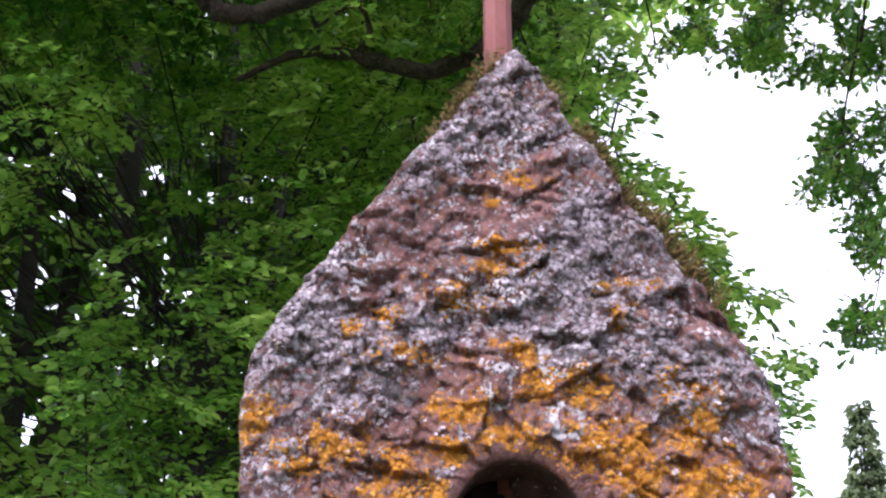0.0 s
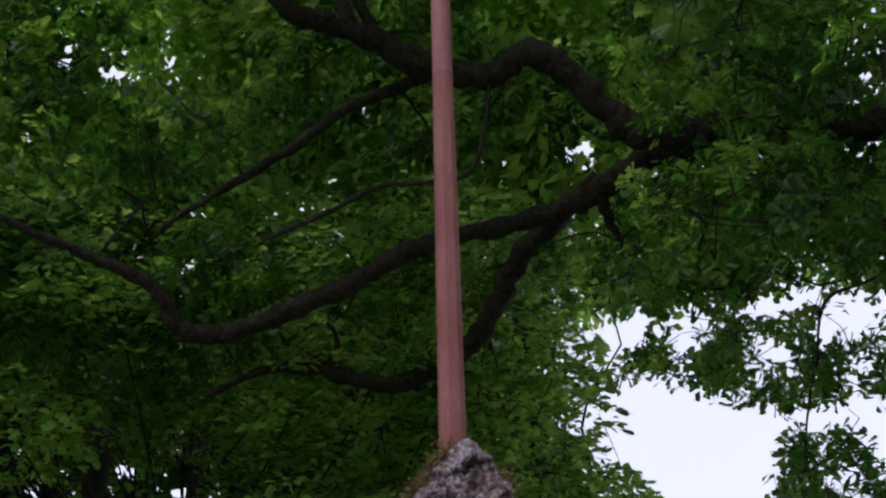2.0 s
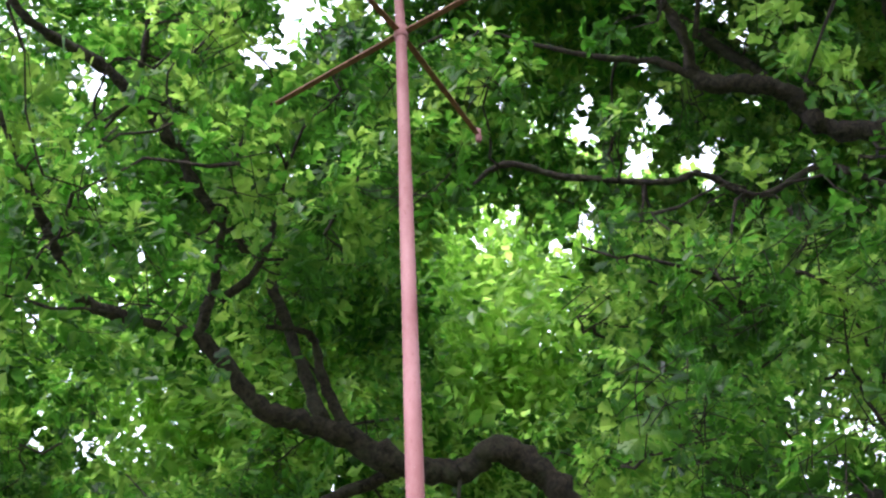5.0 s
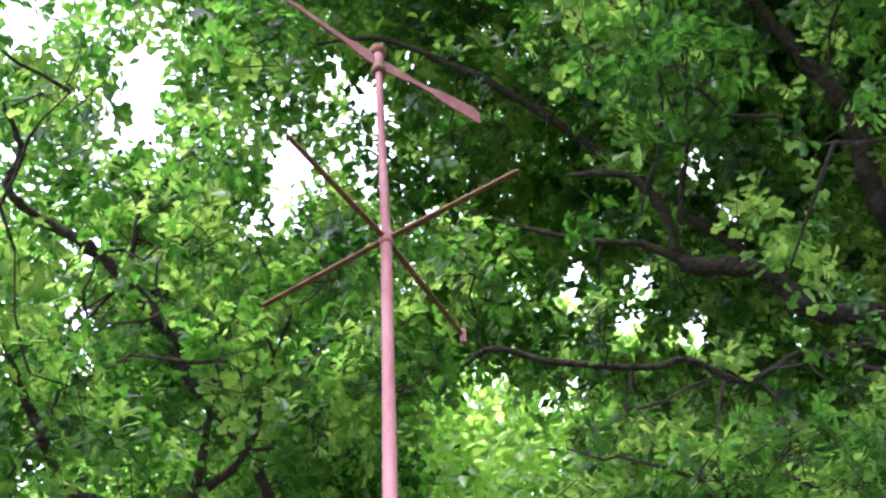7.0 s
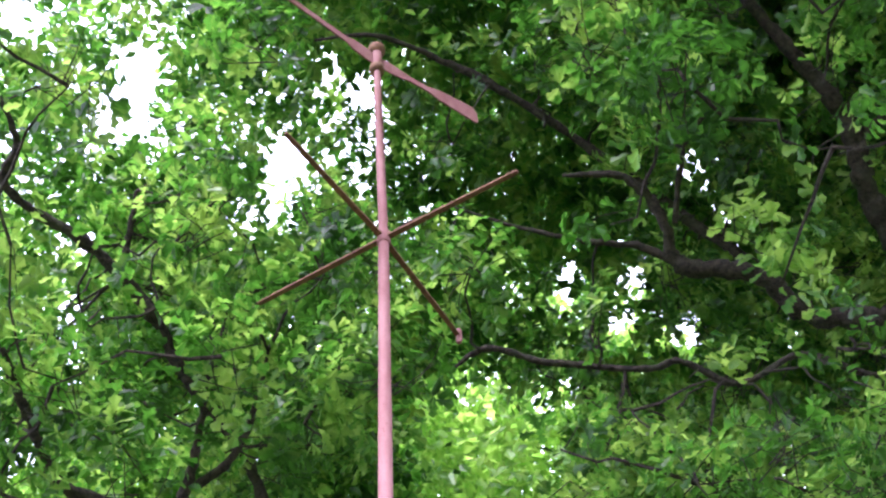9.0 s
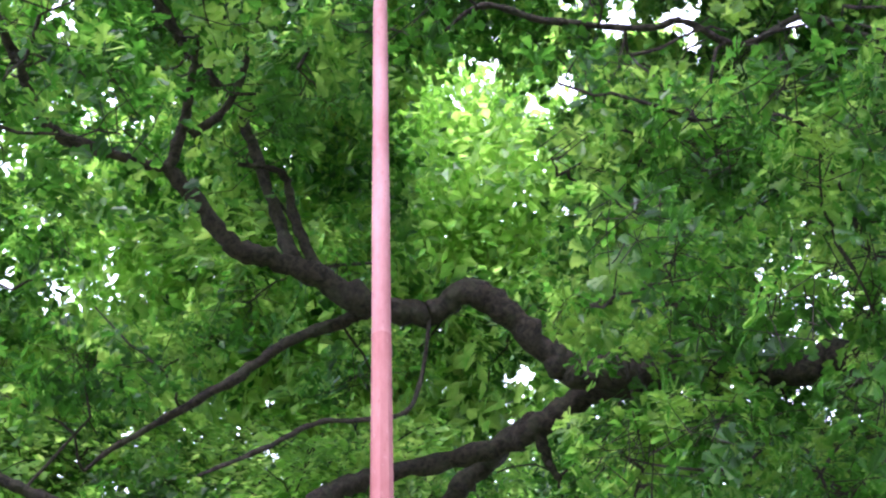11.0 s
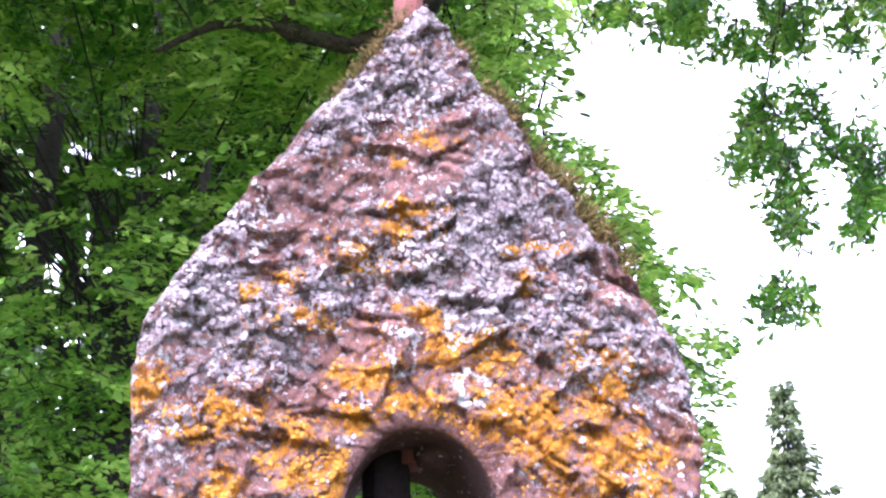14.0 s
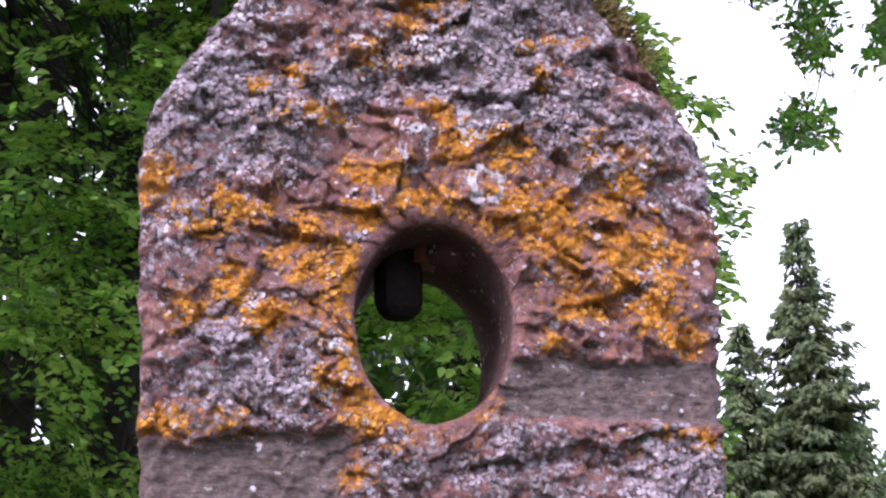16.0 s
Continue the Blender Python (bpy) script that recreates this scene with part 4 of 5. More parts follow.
# the great oak: its trunk stands off to the east, its boughs reach over the stone
oak = new("oak_tree")
tagged(oak, "large oak with crooked dark boughs and fresh green lobed leaves", "tree")
rng = np.random.default_rng(12)
BOUGHS = []
trunk_line = eased([(6.3, 3.9, -0.2, 0.62), (6.2, 3.8, 0.6, 0.46), (6.0, 3.6, 2.5, 0.40), (5.8, 3.3, 4.5, 0.36), (5.6, 3.0, 6.5, 0.28), (5.4, 2.6, 8.5, 0.18), (5.5, 2.4, 10.5, 0.08)], 4, 0.03, rng)
part("trunk", tube(trunk_line, 16), OAK_BARK, oak, "thick furrowed oak trunk", True)
for pts in (
    [(5.8, 3.3, 4.2, 0.16), (4.4, 2.5, 4.75, 0.11), (2.58, 1.92, 5.06, 0.085), (2.33, 2.03, 5.13, 0.080), (1.76, 2.26, 5.23, 0.075), (1.17, 2.42, 5.31, 0.070), (0.97, 2.39, 5.41, 0.064), (0.69, 2.28, 5.60, 0.060),
     (0.48, 2.37, 5.55, 0.056), (0.23, 2.38, 5.57, 0.054), (-0.12, 2.29, 5.69, 0.049), (-0.37, 2.25, 5.73, 0.042), (-0.53, 2.13, 5.84, 0.035), (-0.68, 2.01, 5.94, 0.028)],
    [(-0.68, 2.01, 5.94, 0.026), (-0.63, 1.83, 6.10, 0.021), (-0.61, 1.66, 6.23, 0.016), (-0.59, 1.44, 6.39, 0.010)],
    [(-0.60, 1.90, 6.04, 0.023), (-0.46, 1.80, 6.13, 0.019), (-0.38, 1.61, 6.28, 0.014), (-0.35, 1.43, 6.41, 0.008)],
    [(-0.68, 2.01, 5.94, 0.026), (-0.85, 1.98, 5.95, 0.024), (-1.15, 1.89, 5.97, 0.028), (-1.30, 1.69, 6.10, 0.024), (-1.40, 1.52, 6.21, 0.018), (-1.6, 1.2, 6.5, 0.01)],
    [(-0.02, 2.34, 5.70, 0.029), (-0.14, 2.27, 5.99, 0.024), (-0.20, 2.14, 6.11, 0.017), (-0.40, 2.12, 6.13, 0.010)],
    [(1.62, 2.33, 5.24, 0.052), (1.42, 2.58, 5.40, 0.058), (1.27, 2.80, 5.50, 0.060), (1.04, 2.97, 5.41, 0.055), (0.84, 3.07, 5.35, 0.050), (0.38, 3.20, 5.28, 0.047), (0.13, 3.28, 5.21, 0.050), (-0.08, 3.36, 5.11, 0.050),
     (-0.38, 3.45, 4.99, 0.047), (-0.65, 3.49, 4.90, 0.042), (-0.84, 3.46, 4.91, 0.040), (-0.96, 3.36, 5.05, 0.035), (-1.23, 3.25, 5.13, 0.027), (-1.47, 3.16, 5.18, 0.022), (-1.9, 3.0, 5.3, 0.01)],
    [(1.06, 2.98, 5.39, 0.030), (1.11, 3.04, 5.30, 0.025), (1.17, 3.09, 5.22, 0.014)],
    [(1.04, 2.97, 5.45, 0.055), (0.94, 3.57, 5.67, 0.055), (0.79, 3.70, 5.54, 0.055), (0.66, 3.89, 5.31, 0.052), (0.53, 4.00, 5.17, 0.049), (0.20, 4.12, 5.04, 0.044), (-0.18, 4.10, 5.09, 0.033), (-0.46, 4.10, 5.09, 0.025), (-0.76, 4.16, 4.96, 0.014)],
    [(-0.15, 4.10, 5.09, 0.016), (-0.11, 4.02, 5.21, 0.014), (-0.19, 3.96, 5.30, 0.011), (-0.38, 4.03, 5.20, 0.007)],
    [(0.24, 2.42, 5.60, 0.031), (0.10, 2.52, 5.58, 0.029), (-0.10, 2.58, 5.53, 0.026), (-0.31, 2.69, 5.40, 0.021), (-0.56, 2.79, 5.26, 0.019), (-0.83, 2.89, 5.11, 0.014), (-0.94, 2.94, 5.02, 0.008)],
    [(0.48, 2.37, 5.52, 0.009), (0.40, 2.39, 5.05, 0.009), (0.22, 2.39, 4.95, 0.011), (0.01, 2.42, 4.94, 0.011), (-0.17, 2.48, 4.86, 0.011), (-0.45, 2.56, 4.75, 0.007)],
    [(5.5, 2.8, 6.3, 0.14), (4.0, 1.7, 6.6, 0.09), (2.88, 1.24, 6.79, 0.062), (2.57, 1.33, 6.91, 0.057), (2.24, 1.42, 7.01, 0.052), (2.08, 1.33, 7.14, 0.049), (1.86, 1.33, 7.22, 0.046), (1.64, 1.36, 7.29, 0.041), (1.55, 1.19, 7.42, 0.030), (1.35, 1.05, 7.56, 0.022), (1.04, 1.10, 7.61, 0.009)],
    [(1.65, 1.36, 7.28, 0.025), (1.43, 1.33, 7.37, 0.019), (1.18, 1.36, 7.42, 0.016), (0.87, 1.36, 7.49, 0.011), (0.58, 1.33, 7.56, 0.006)],
    [(1.61, 1.20, 7.40, 0.016), (1.61, 0.95, 7.54, 0.014), (1.65, 0.77, 7.62, 0.011), (1.86, 0.50, 7.69, 0.006)],
    [(5.5, 2.7, 6.9, 0.12), (4.2, 2.0, 6.9, 0.09), (3.00, 1.37, 7.17, 0.069), (2.79, 1.22, 7.38, 0.064), (2.63, 1.02, 7.58, 0.058), (2.54, 0.81, 7.73, 0.052), (2.42, 0.66, 7.86, 0.046), (2.18, 0.48, 8.04, 0.038), (1.90, 0.24, 8.23, 0.029), (1.5, -0.3, 8.6, 0.012)],
    [(2.54, 0.79, 7.75, 0.035), (2.65, 0.68, 7.75, 0.029), (2.81, 0.48, 7.76, 0.014)],
    [(2.9, 1.3, 6.75, 0.018), (2.5, 1.42, 6.56, 0.016), (2.1, 1.36, 6.60, 0.016), (1.8, 1.47, 6.48, 0.0155), (1.53, 1.42, 6.55, 0.0155), (1.37, 1.47, 6.54, 0.016), (0.94, 1.53, 6.61, 0.017), (0.65, 1.53, 6.68, 0.015), (0.48, 1.64, 6.61, 0.007)],
    [(-0.40, 2.25, 6.6, 0.025), (-0.76, 1.97, 6.89, 0.029), (-0.92, 1.75, 7.04, 0.032), (-1.09, 1.60, 7.13, 0.032), (-1.28, 1.46, 7.20, 0.029), (-1.52, 1.33, 7.23, 0.021), (-1.66, 1.2, 7.27, 0.022), (-1.61, 1.06, 7.38, 0.021), (-1.71, 0.85, 7.47, 0.010)],
    [(-1.09, 1.60, 7.13, 0.021), (-1.06, 1.37, 7.29, 0.016), (-1.05, 1.26, 7.37, 0.008)],
    [(-0.12, 2.29, 5.72, 0.035), (-0.25, 2.35, 6.2, 0.03), (-0.40, 2.25, 6.6, 0.028)],
    [(2.4, 1.8, 7.9, 0.04), (1.58, 1.58, 8.61, 0.029), (0.89, 1.30, 8.90, 0.026), (0.55, 1.20, 9.00, 0.022), (0.10, 1.10, 9.08, 0.016), (-0.26, 1.16, 9.06, 0.008)],
    [(2.60, 1.95, 5.00, 0.02), (2.2, 1.7, 4.6, 0.009), (1.90, 1.66, 4.26, 0.007), (1.71, 1.84, 4.16, 0.006), (1.55, 1.95, 4.12, 0.006), (1.53, 2.08, 3.95, 0.005), (1.52, 2.20, 3.85, 0.005), (1.55, 2.40, 3.68, 0.0045), (1.69, 2.53, 3.38, 0.0035), (1.65, 2.67, 3.07, 0.002)],
):
    BOUGHS.append(limb(oak, pts))


def before_boughs(E, az, el):
    """Whether an end would hide one of the boughs from the camera."""
    S = np.concatenate([b for b in BOUGHS if b[:, 3].max() > 0.02])
    S = S[(S[:, 3] > 0.016) & ((S[:, 0] < 1.35) | (S[:, 2] > 6.4))]
    V = S[:, :3] - EYE
    D = np.linalg.norm(V, axis=1)
    V = V / D[:, None]
    W = E - EYE
    R = np.linalg.norm(W, axis=1)
    U = W / R[:, None]
    j = np.concatenate([(U[k:k + 4000] @ V.T).argmax(1) for k in range(0, len(U), 4000)])
    ang = np.degrees(np.arccos(np.clip((U * V[j]).sum(1), -1, 1)))
    return (ang < np.where(S[j, 2] > 6.4, 0.9, 0.5) + np.degrees(S[j, 3] / D[j])) & (R < D[j] + 0.05)


def scatter(rng, n, az_rng, el_rng, depth, radius, keep, patch, seed, apart=0.8):
    """Centres and sizes of leafy clumps, gathered into larger masses and kept a little apart."""
    m = n * 14
    az = rng.uniform(*az_rng, m)
    el = np.degrees(np.arcsin(rng.uniform(np.sin(np.radians(el_rng[0])), np.sin(np.radians(el_rng[1])), m)))
    mass = step(-0.45, 0.05, fbm(az, el * 1.3, patch, 700 + seed, 3))
    ok = rng.random(m) < keep(az, el) * (0.12 + 0.88 * mass)
    az, el = az[ok], el[ok]
    C = EYE + toward(az, el) * depth(rng, az, el)[:, None]
    R = rng.uniform(*radius, len(C))
    hold = []
    for k in range(len(C)):
        if len(hold) == n:
            break
        if not hold or (((C[hold] - C[k]) ** 2).sum(1) > (apart * (R[hold] + R[k])) ** 2).all():
            hold.append(k)
    return C[hold], R[hold]


def domes(rng, C, R, leaf, density, flat=0.7):
    """Twig ends over the upper and outer side of each clump, with the way that they point."""
    count = np.maximum(5, density * (R / leaf) ** 2 * rng.uniform(0.7, 1.2, len(C))).astype(int)
    own = np.repeat(np.arange(len(C)), count)
    d = unit(rng.normal(0, 1, (len(own), 3)) + np.array((0, 0, 0.40)))
    lump = 0.75 + 0.35 * np.array([noise.noise(Vector(p)) for p in d * 1.7 + own[:, None] * 3.1])
    E = C[own] + d * (R[own] * lump * rng.uniform(0.78, 1.10, len(own)))[:, None] * np.array((1.15, 1.15, flat))
    return own, E, unit(d * 0.8 + np.array((0, 0, 0.40)) + rng.normal(0, 0.22, E.shape))


def oak_crown(name, n, az_rng, el_rng, depth, radius, leaf, shape, mat, label, seed, keep=broken, per=7, density=2.2, patch=7.0, twigs=True, apart=0.8, wood=1.0):
    """Leafy clumps on side branches of the boughs, spread through a slice of the crown."""
    rng = np.random.default_rng(seed)
    C, R = scatter(rng, n, az_rng, el_rng, depth, radius, keep, patch, seed, apart)
    own, E, ax = domes(rng, C, R, leaf, density)
    eaz, eel = bearing(E)
    hold = rng.random(len(E)) < keep(eaz, eel)
    hold &= ~((np.abs(E[:, 0]) < 0.62) & (np.abs(E[:, 1] - 0.1) < 0.62) & (E[:, 2] < 7.3))
    hold &= ~(before_boughs(E, eaz, eel) & (rng.random(len(E)) < np.where(eel > 50, 0.90, 0.64)))
    own, E, ax = own[hold], E[hold], ax[hold]
    pos, al, no, sz = rosettes(rng, E, ax, per, 0.05, leaf)
    ob = leaves(name, leaf_shape(shape), pos, al, no, sz, mat, oak, label)
    if twigs:
        some = rng.random(len(E)) < 0.3
        Ct, Et = C[own[some]], E[some]
        twig_mesh("twig_growth", Ct + rng.normal(0, 0.045, Ct.shape), Et, np.full(len(Et), 0.0028), np.full(len(Et), 0.0014), OAK_BARK, oak, "thin brown oak twigs", rng.normal(0, 0.03, Et.shape), 3)
        A = branches(BOUGHS, C)
        near = np.zeros(len(C), bool)
        for q in np.linspace(0, 1, 9):
            M = A * (1 - q) + C * q
            near |= (np.hypot(M[:, 0], M[:, 1] - 0.1) < 0.85) & (M[:, 2] < 7.8)
        A, C = A[~near], C[~near]
        gap = np.linalg.norm(C - A, axis=1)
        twig_mesh("side_branch_growth", A, C, wood * (0.006 + 0.006 * np.minimum(gap, 1.2)), np.full(len(C), 0.004 * wood), OAK_BARK, oak, "thin dark side branches", rng.normal(0, 0.10, C.shape) * np.minimum(gap, 1)[:, None], 6)
    return ob


def canopy_depth(rng, az, el):
    z = rng.uniform(3.7, 6.6, len(az)) + 0.6 * np.sin(np.radians(az * 5))
    return np.clip(z / np.sin(np.radians(el)), 5.0, 10.5)


def high_depth(rng, az, el):
    return np.minimum(np.clip(rng.uniform(7.5, 12.0, len(az)) / np.sin(np.radians(el)), 8.5, 13), 7.8 / np.cos(np.radians(el)))


def between(lo, hi):
    return lambda rng, az, el: rng.uniform(lo, hi, len(az))


oak_crown("crown", 300, (-46, 60), (31.5, 78), canopy_depth, (0.18, 0.38), 0.067, OAK_SMALL, OAK_LEAF, "fresh green lobed oak leaves", 21, density=2.3, apart=0.66)
oak_crown("crown", 105, (18, 50), (32.5, 53), between(4.5, 6.2), (0.16, 0.30), 0.058, OAK_SIDE, OAK_LEAF, "low sprays of lobed oak leaves", 26, patch=6.0, apart=0.66)
oak_crown("crown", 56, (-17, 4), (51, 62), between(5.4, 7.0), (0.18, 0.34), 0.072, OAK_SIDE, OAK_LEAF, "light fresh oak leaves", 27, patch=9.0, apart=0.66)
oak_crown("crown", 50, (26, 58), (50, 70), between(7.0, 8.5), (0.25, 0.45), 0.070, OAK_SMALL, OAK_LEAF, "shaded oak leaves", 28, patch=9.0, apart=0.6)
oak_crown("crown", 44, (16, 35), (32.6, 38.5), between(5.5, 7.5), (0.20, 0.34), 0.064, OAK_SMALL, OAK_LEAF, "lower fringe of oak leaves", 29, patch=9.0, apart=0.55)
oak_crown("crown", 30, (-24, 9), (31, 37), between(7.0, 9.0), (0.22, 0.42), 0.070, OAK_SMALL, OAK_LEAF, "shaded lower oak leaves", 30, patch=8.0, apart=0.6)
oak_crown("crown", 310, (-46, 60), (40, 80), high_depth, (0.30, 0.60), 0.10, HIGH_SIDE, OAK_LEAF, "high oak leaves", 23, keep=lighter, per=6, twigs=False, apart=0.55)


def far_crown(name, n, az_rng, el_rng, dist, radius, leaf, mat, parent, label, seed, keep=clearing, density=2.2, shape=HIGH_SMALL):
    """Clumps further off, where single leaves run together."""
    rng = np.random.default_rng(seed)
    C, R = scatter(rng, n, az_rng, el_rng, dist, radius, keep, 9.0, seed, 0.4)
    own, E, ax = domes(rng, C, R, leaf, density)
    pos, al, no, sz = rosettes(rng, E, ax, 6, 0.3 * leaf, leaf)
    pos = pos + rng.normal(0, 0.6 * leaf, pos.shape)
    hold = rng.random(len(pos)) < keep(*bearing(pos))
    return leaves(name, leaf_shape(shape), pos[hold], al[hold], no[hold], sz[hold], mat, parent, label)


def under_top(lo, hi):
    return lambda rng, az, el: rng.uniform(lo, hi, len(az)) * np.minimum(1.0, 8.4 / (hi * np.cos(np.radians(el))))


def everywhere(az, el):
    return np.ones_like(az)


far_crown("upper_crown", 460, (-50, 62), (44, 84), under_top(9.5, 13.0), (0.40, 0.75), 0.115, OAK_LEAF, oak, "green top of the oak crown", 63, lighter)
far_crown("upper_crown", 130, (24, 72), (50, 84), under_top(9.0, 13.0), (0.5, 0.9), 0.14, OAK_LEAF, oak, "thick eastern top of the oak crown", 66)
# added overhead, beyond the view, to block sun from the right-hand leaves
far_crown("upper_crown", 120, (56, 195), (62, 88), between(9, 13), (0.8, 1.3), 0.24, OAK_LEAF, oak, "crown overhead, added to shade the eastern leaves", 69, everywhere)
# out-of-view foliage added only to keep eastern light off the oak
far_crown("shading_crown", 100, (60, 150), (44, 80), between(8, 13), (0.9, 1.4), 0.30, OAK_LEAF, oak, "unseen oak crown added to shade the east side", 65, everywhere)
tagged(far_crown("tree_tops", 270, (-50, 62), (29, 55), between(15, 23), (0.8, 1.4), 0.20, TOP_LEAF, None, "", 64), "light green tops of trees behind the oak", "wood", kind="stuff")


tagged(far_crown("tree_tops", 46, (5, 22), (42, 55), between(15, 19), (0.7, 1.2), 0.16, TOP_LEAF, None, "", 68), "light yellow-green crown of a tree behind the oak", "wood", kind="stuff")


tagged(far_crown("tree_tops", 40, (-20, -2), (39, 49), between(15, 19), (0.7, 1.2), 0.16, TOP_LEAF, None, "", 70), "light green crown of a tree in the wood", "wood", kind="stuff")


def leaf_rosette_mesh(seed):
    """Oak leaves that radiate from one twig end."""
    rng = np.random.default_rng(seed)
    ax = unit(np.array(((0.0, 0.0, 1.0),)) + rng.normal(0, 0.2, (1, 3)))
    pos, al, no, sz = rosettes(rng, np.zeros((1, 3)), ax, 9, 0.03, 0.066, 0.0)
    T, F = leaf_shape(OAK_SIDE)
    X = unit(al)
    N = unit(no - (no * X).sum(1, keepdims=True) * X)
    Y = np.cross(N, X)
    V = pos[:, None, :] + sz[:, None, None] * (T[None, :, 0:1] * X[:, None] + T[None, :, 1:2] * Y[:, None] + T[None, :, 2:3] * N[:, None])
    one = np.concatenate([np.array(f) for f in F])
    loops = (one[None, :] + np.arange(len(pos))[:, None] * len(T)).ravel()
    me = raw_mesh("leaf_rosette", V.reshape(-1, 3), loops, np.tile([len(f) for f in F], len(pos)))
    me.materials.append(OAK_LEAF)
    return me


# the nearest twig ends of the low sprays, one by one
rosette_meshes = [leaf_rosette_mesh(500 + k) for k in range(8)]
rng = np.random.default_rng(77)
C, R = scatter(rng, 16, (21, 46), (36, 50), between(4.2, 4.8), (0.16, 0.26), broken, 5.0, 78)
own, E, ax = domes(rng, C, R, 0.066, 1.7)
for k in np.flatnonzero(rng.random(len(E)) < broken(*bearing(E)))[:290]:
    ob = new("leaf_rosette", rosette_meshes[k % 8])
    ob.parent = oak
    ob.matrix_local = Matrix.Translation(E[k]) @ Vector(ax[k]).to_track_quat("Z", "Y").to_matrix().to_4x4() @ pose(0, 0, 0, 0, 0, rng.uniform(0, 360))
twig_mesh("twig_growth", C[own] + rng.normal(0, 0.07, E.shape), E, np.full(len(E), 0.0026), np.full(len(E), 0.0014), OAK_BARK, oak, "thin brown oak twigs", rng.normal(0, 0.02, E.shape), 3)

HANGING = ((23.6, 30.2, 5.0, 1.8), (22.2, 25.3, 1.6, 1.9), (23.6, 22.0, 1.6, 1.5), (22.6, 18.8, 1.5, 1.0), (25.9, 22.4, 1.4, 1.8), (26.7, 24.5, 1.1, 2.0), (24.3, 24.0, 1.0, 3.0), (28.5, 29.5, 3.5, 2.5), (16.6, 31.0, 2.5, 0.8), (21.0, 30.5, 2.0, 1.6))


def hanging(az, el):
    a2, e2 = az + 0.9 * fbm(az, el, 1.6, 951, 3), el + 0.9 * fbm(az, el, 1.6, 953, 3)
    k = 0
    for a, e, ra, re in HANGING:
        k = np.maximum(k, step(1.25, 0.8, np.hypot((a2 - a) / ra, (e2 - e) / re)))
    return k * (0.06 + 0.94 * step(-0.12, 0.10, fbm(az, el, 1.1, 957, 2)))


oak_crown("crown", 350, (13, 33), (17, 33.5), between(4.7, 6.0), (0.06, 0.13), 0.046, OAK_SIDE, OAK_LEAF, "hanging sprays of small oak leaves", 24, keep=hanging, per=5, density=1.5, patch=3.0, apart=0.45, wood=0.4)

# lime trees behind the stone
RIGHT_EDGE_EL = np.array((0, 10, 14, 19, 22, 24, 27, 30, 33, 36))
RIGHT_EDGE_AZ = np.array((18.8, 18.8, 19.4, 19.8, 18.8, 17.0, 14.6, 13.6, 13.4, 14))


WOOD_GAPS = ((-8.6, 27.0, 0.8, 0.6), (-6.1, 26.7, 0.9, 0.6), (-13.2, 21.6, 1.0, 0.8), (-11.0, 21.4, 0.8, 0.9), (-8.5, 22.1, 1.0, 0.6), (-7.8, 20.1, 0.8, 0.4), (-6.6, 23.4, 0.8, 0.7), (-12.0, 25.3, 1.0, 0.5), (-9.2, 9.0, 0.8, 0.7), (-10.2, 11.0, 0.7, 0.7), (-12.5, 16.5, 0.7, 0.9))


def wood_gap(az, el):
    """Small openings low in the wood, set to fit the camera's view."""
    a2, e2 = az + 0.7 * fbm(az, el, 0.9, 981, 3), el + 0.7 * fbm(az, el, 0.9, 983, 3)
    return np.any([np.hypot((a2 - a) / ra, (e2 - e) / re) < 1.1 for a, e, ra, re in WOOD_GAPS], 0)


def beside_sky(P, seed):
    """Whether points lie on the wooded side of the gap in the wood."""
    az, el = bearing(P)
    return (az < np.interp(el, RIGHT_EDGE_EL, RIGHT_EDGE_AZ) + 1.5 * fbm(el * 0.1, el * 0 + seed, 0.25, 3, 3) + 0.9 * fbm(az, el, 1.2, 971, 3)) & ~wood_gap(az, el)


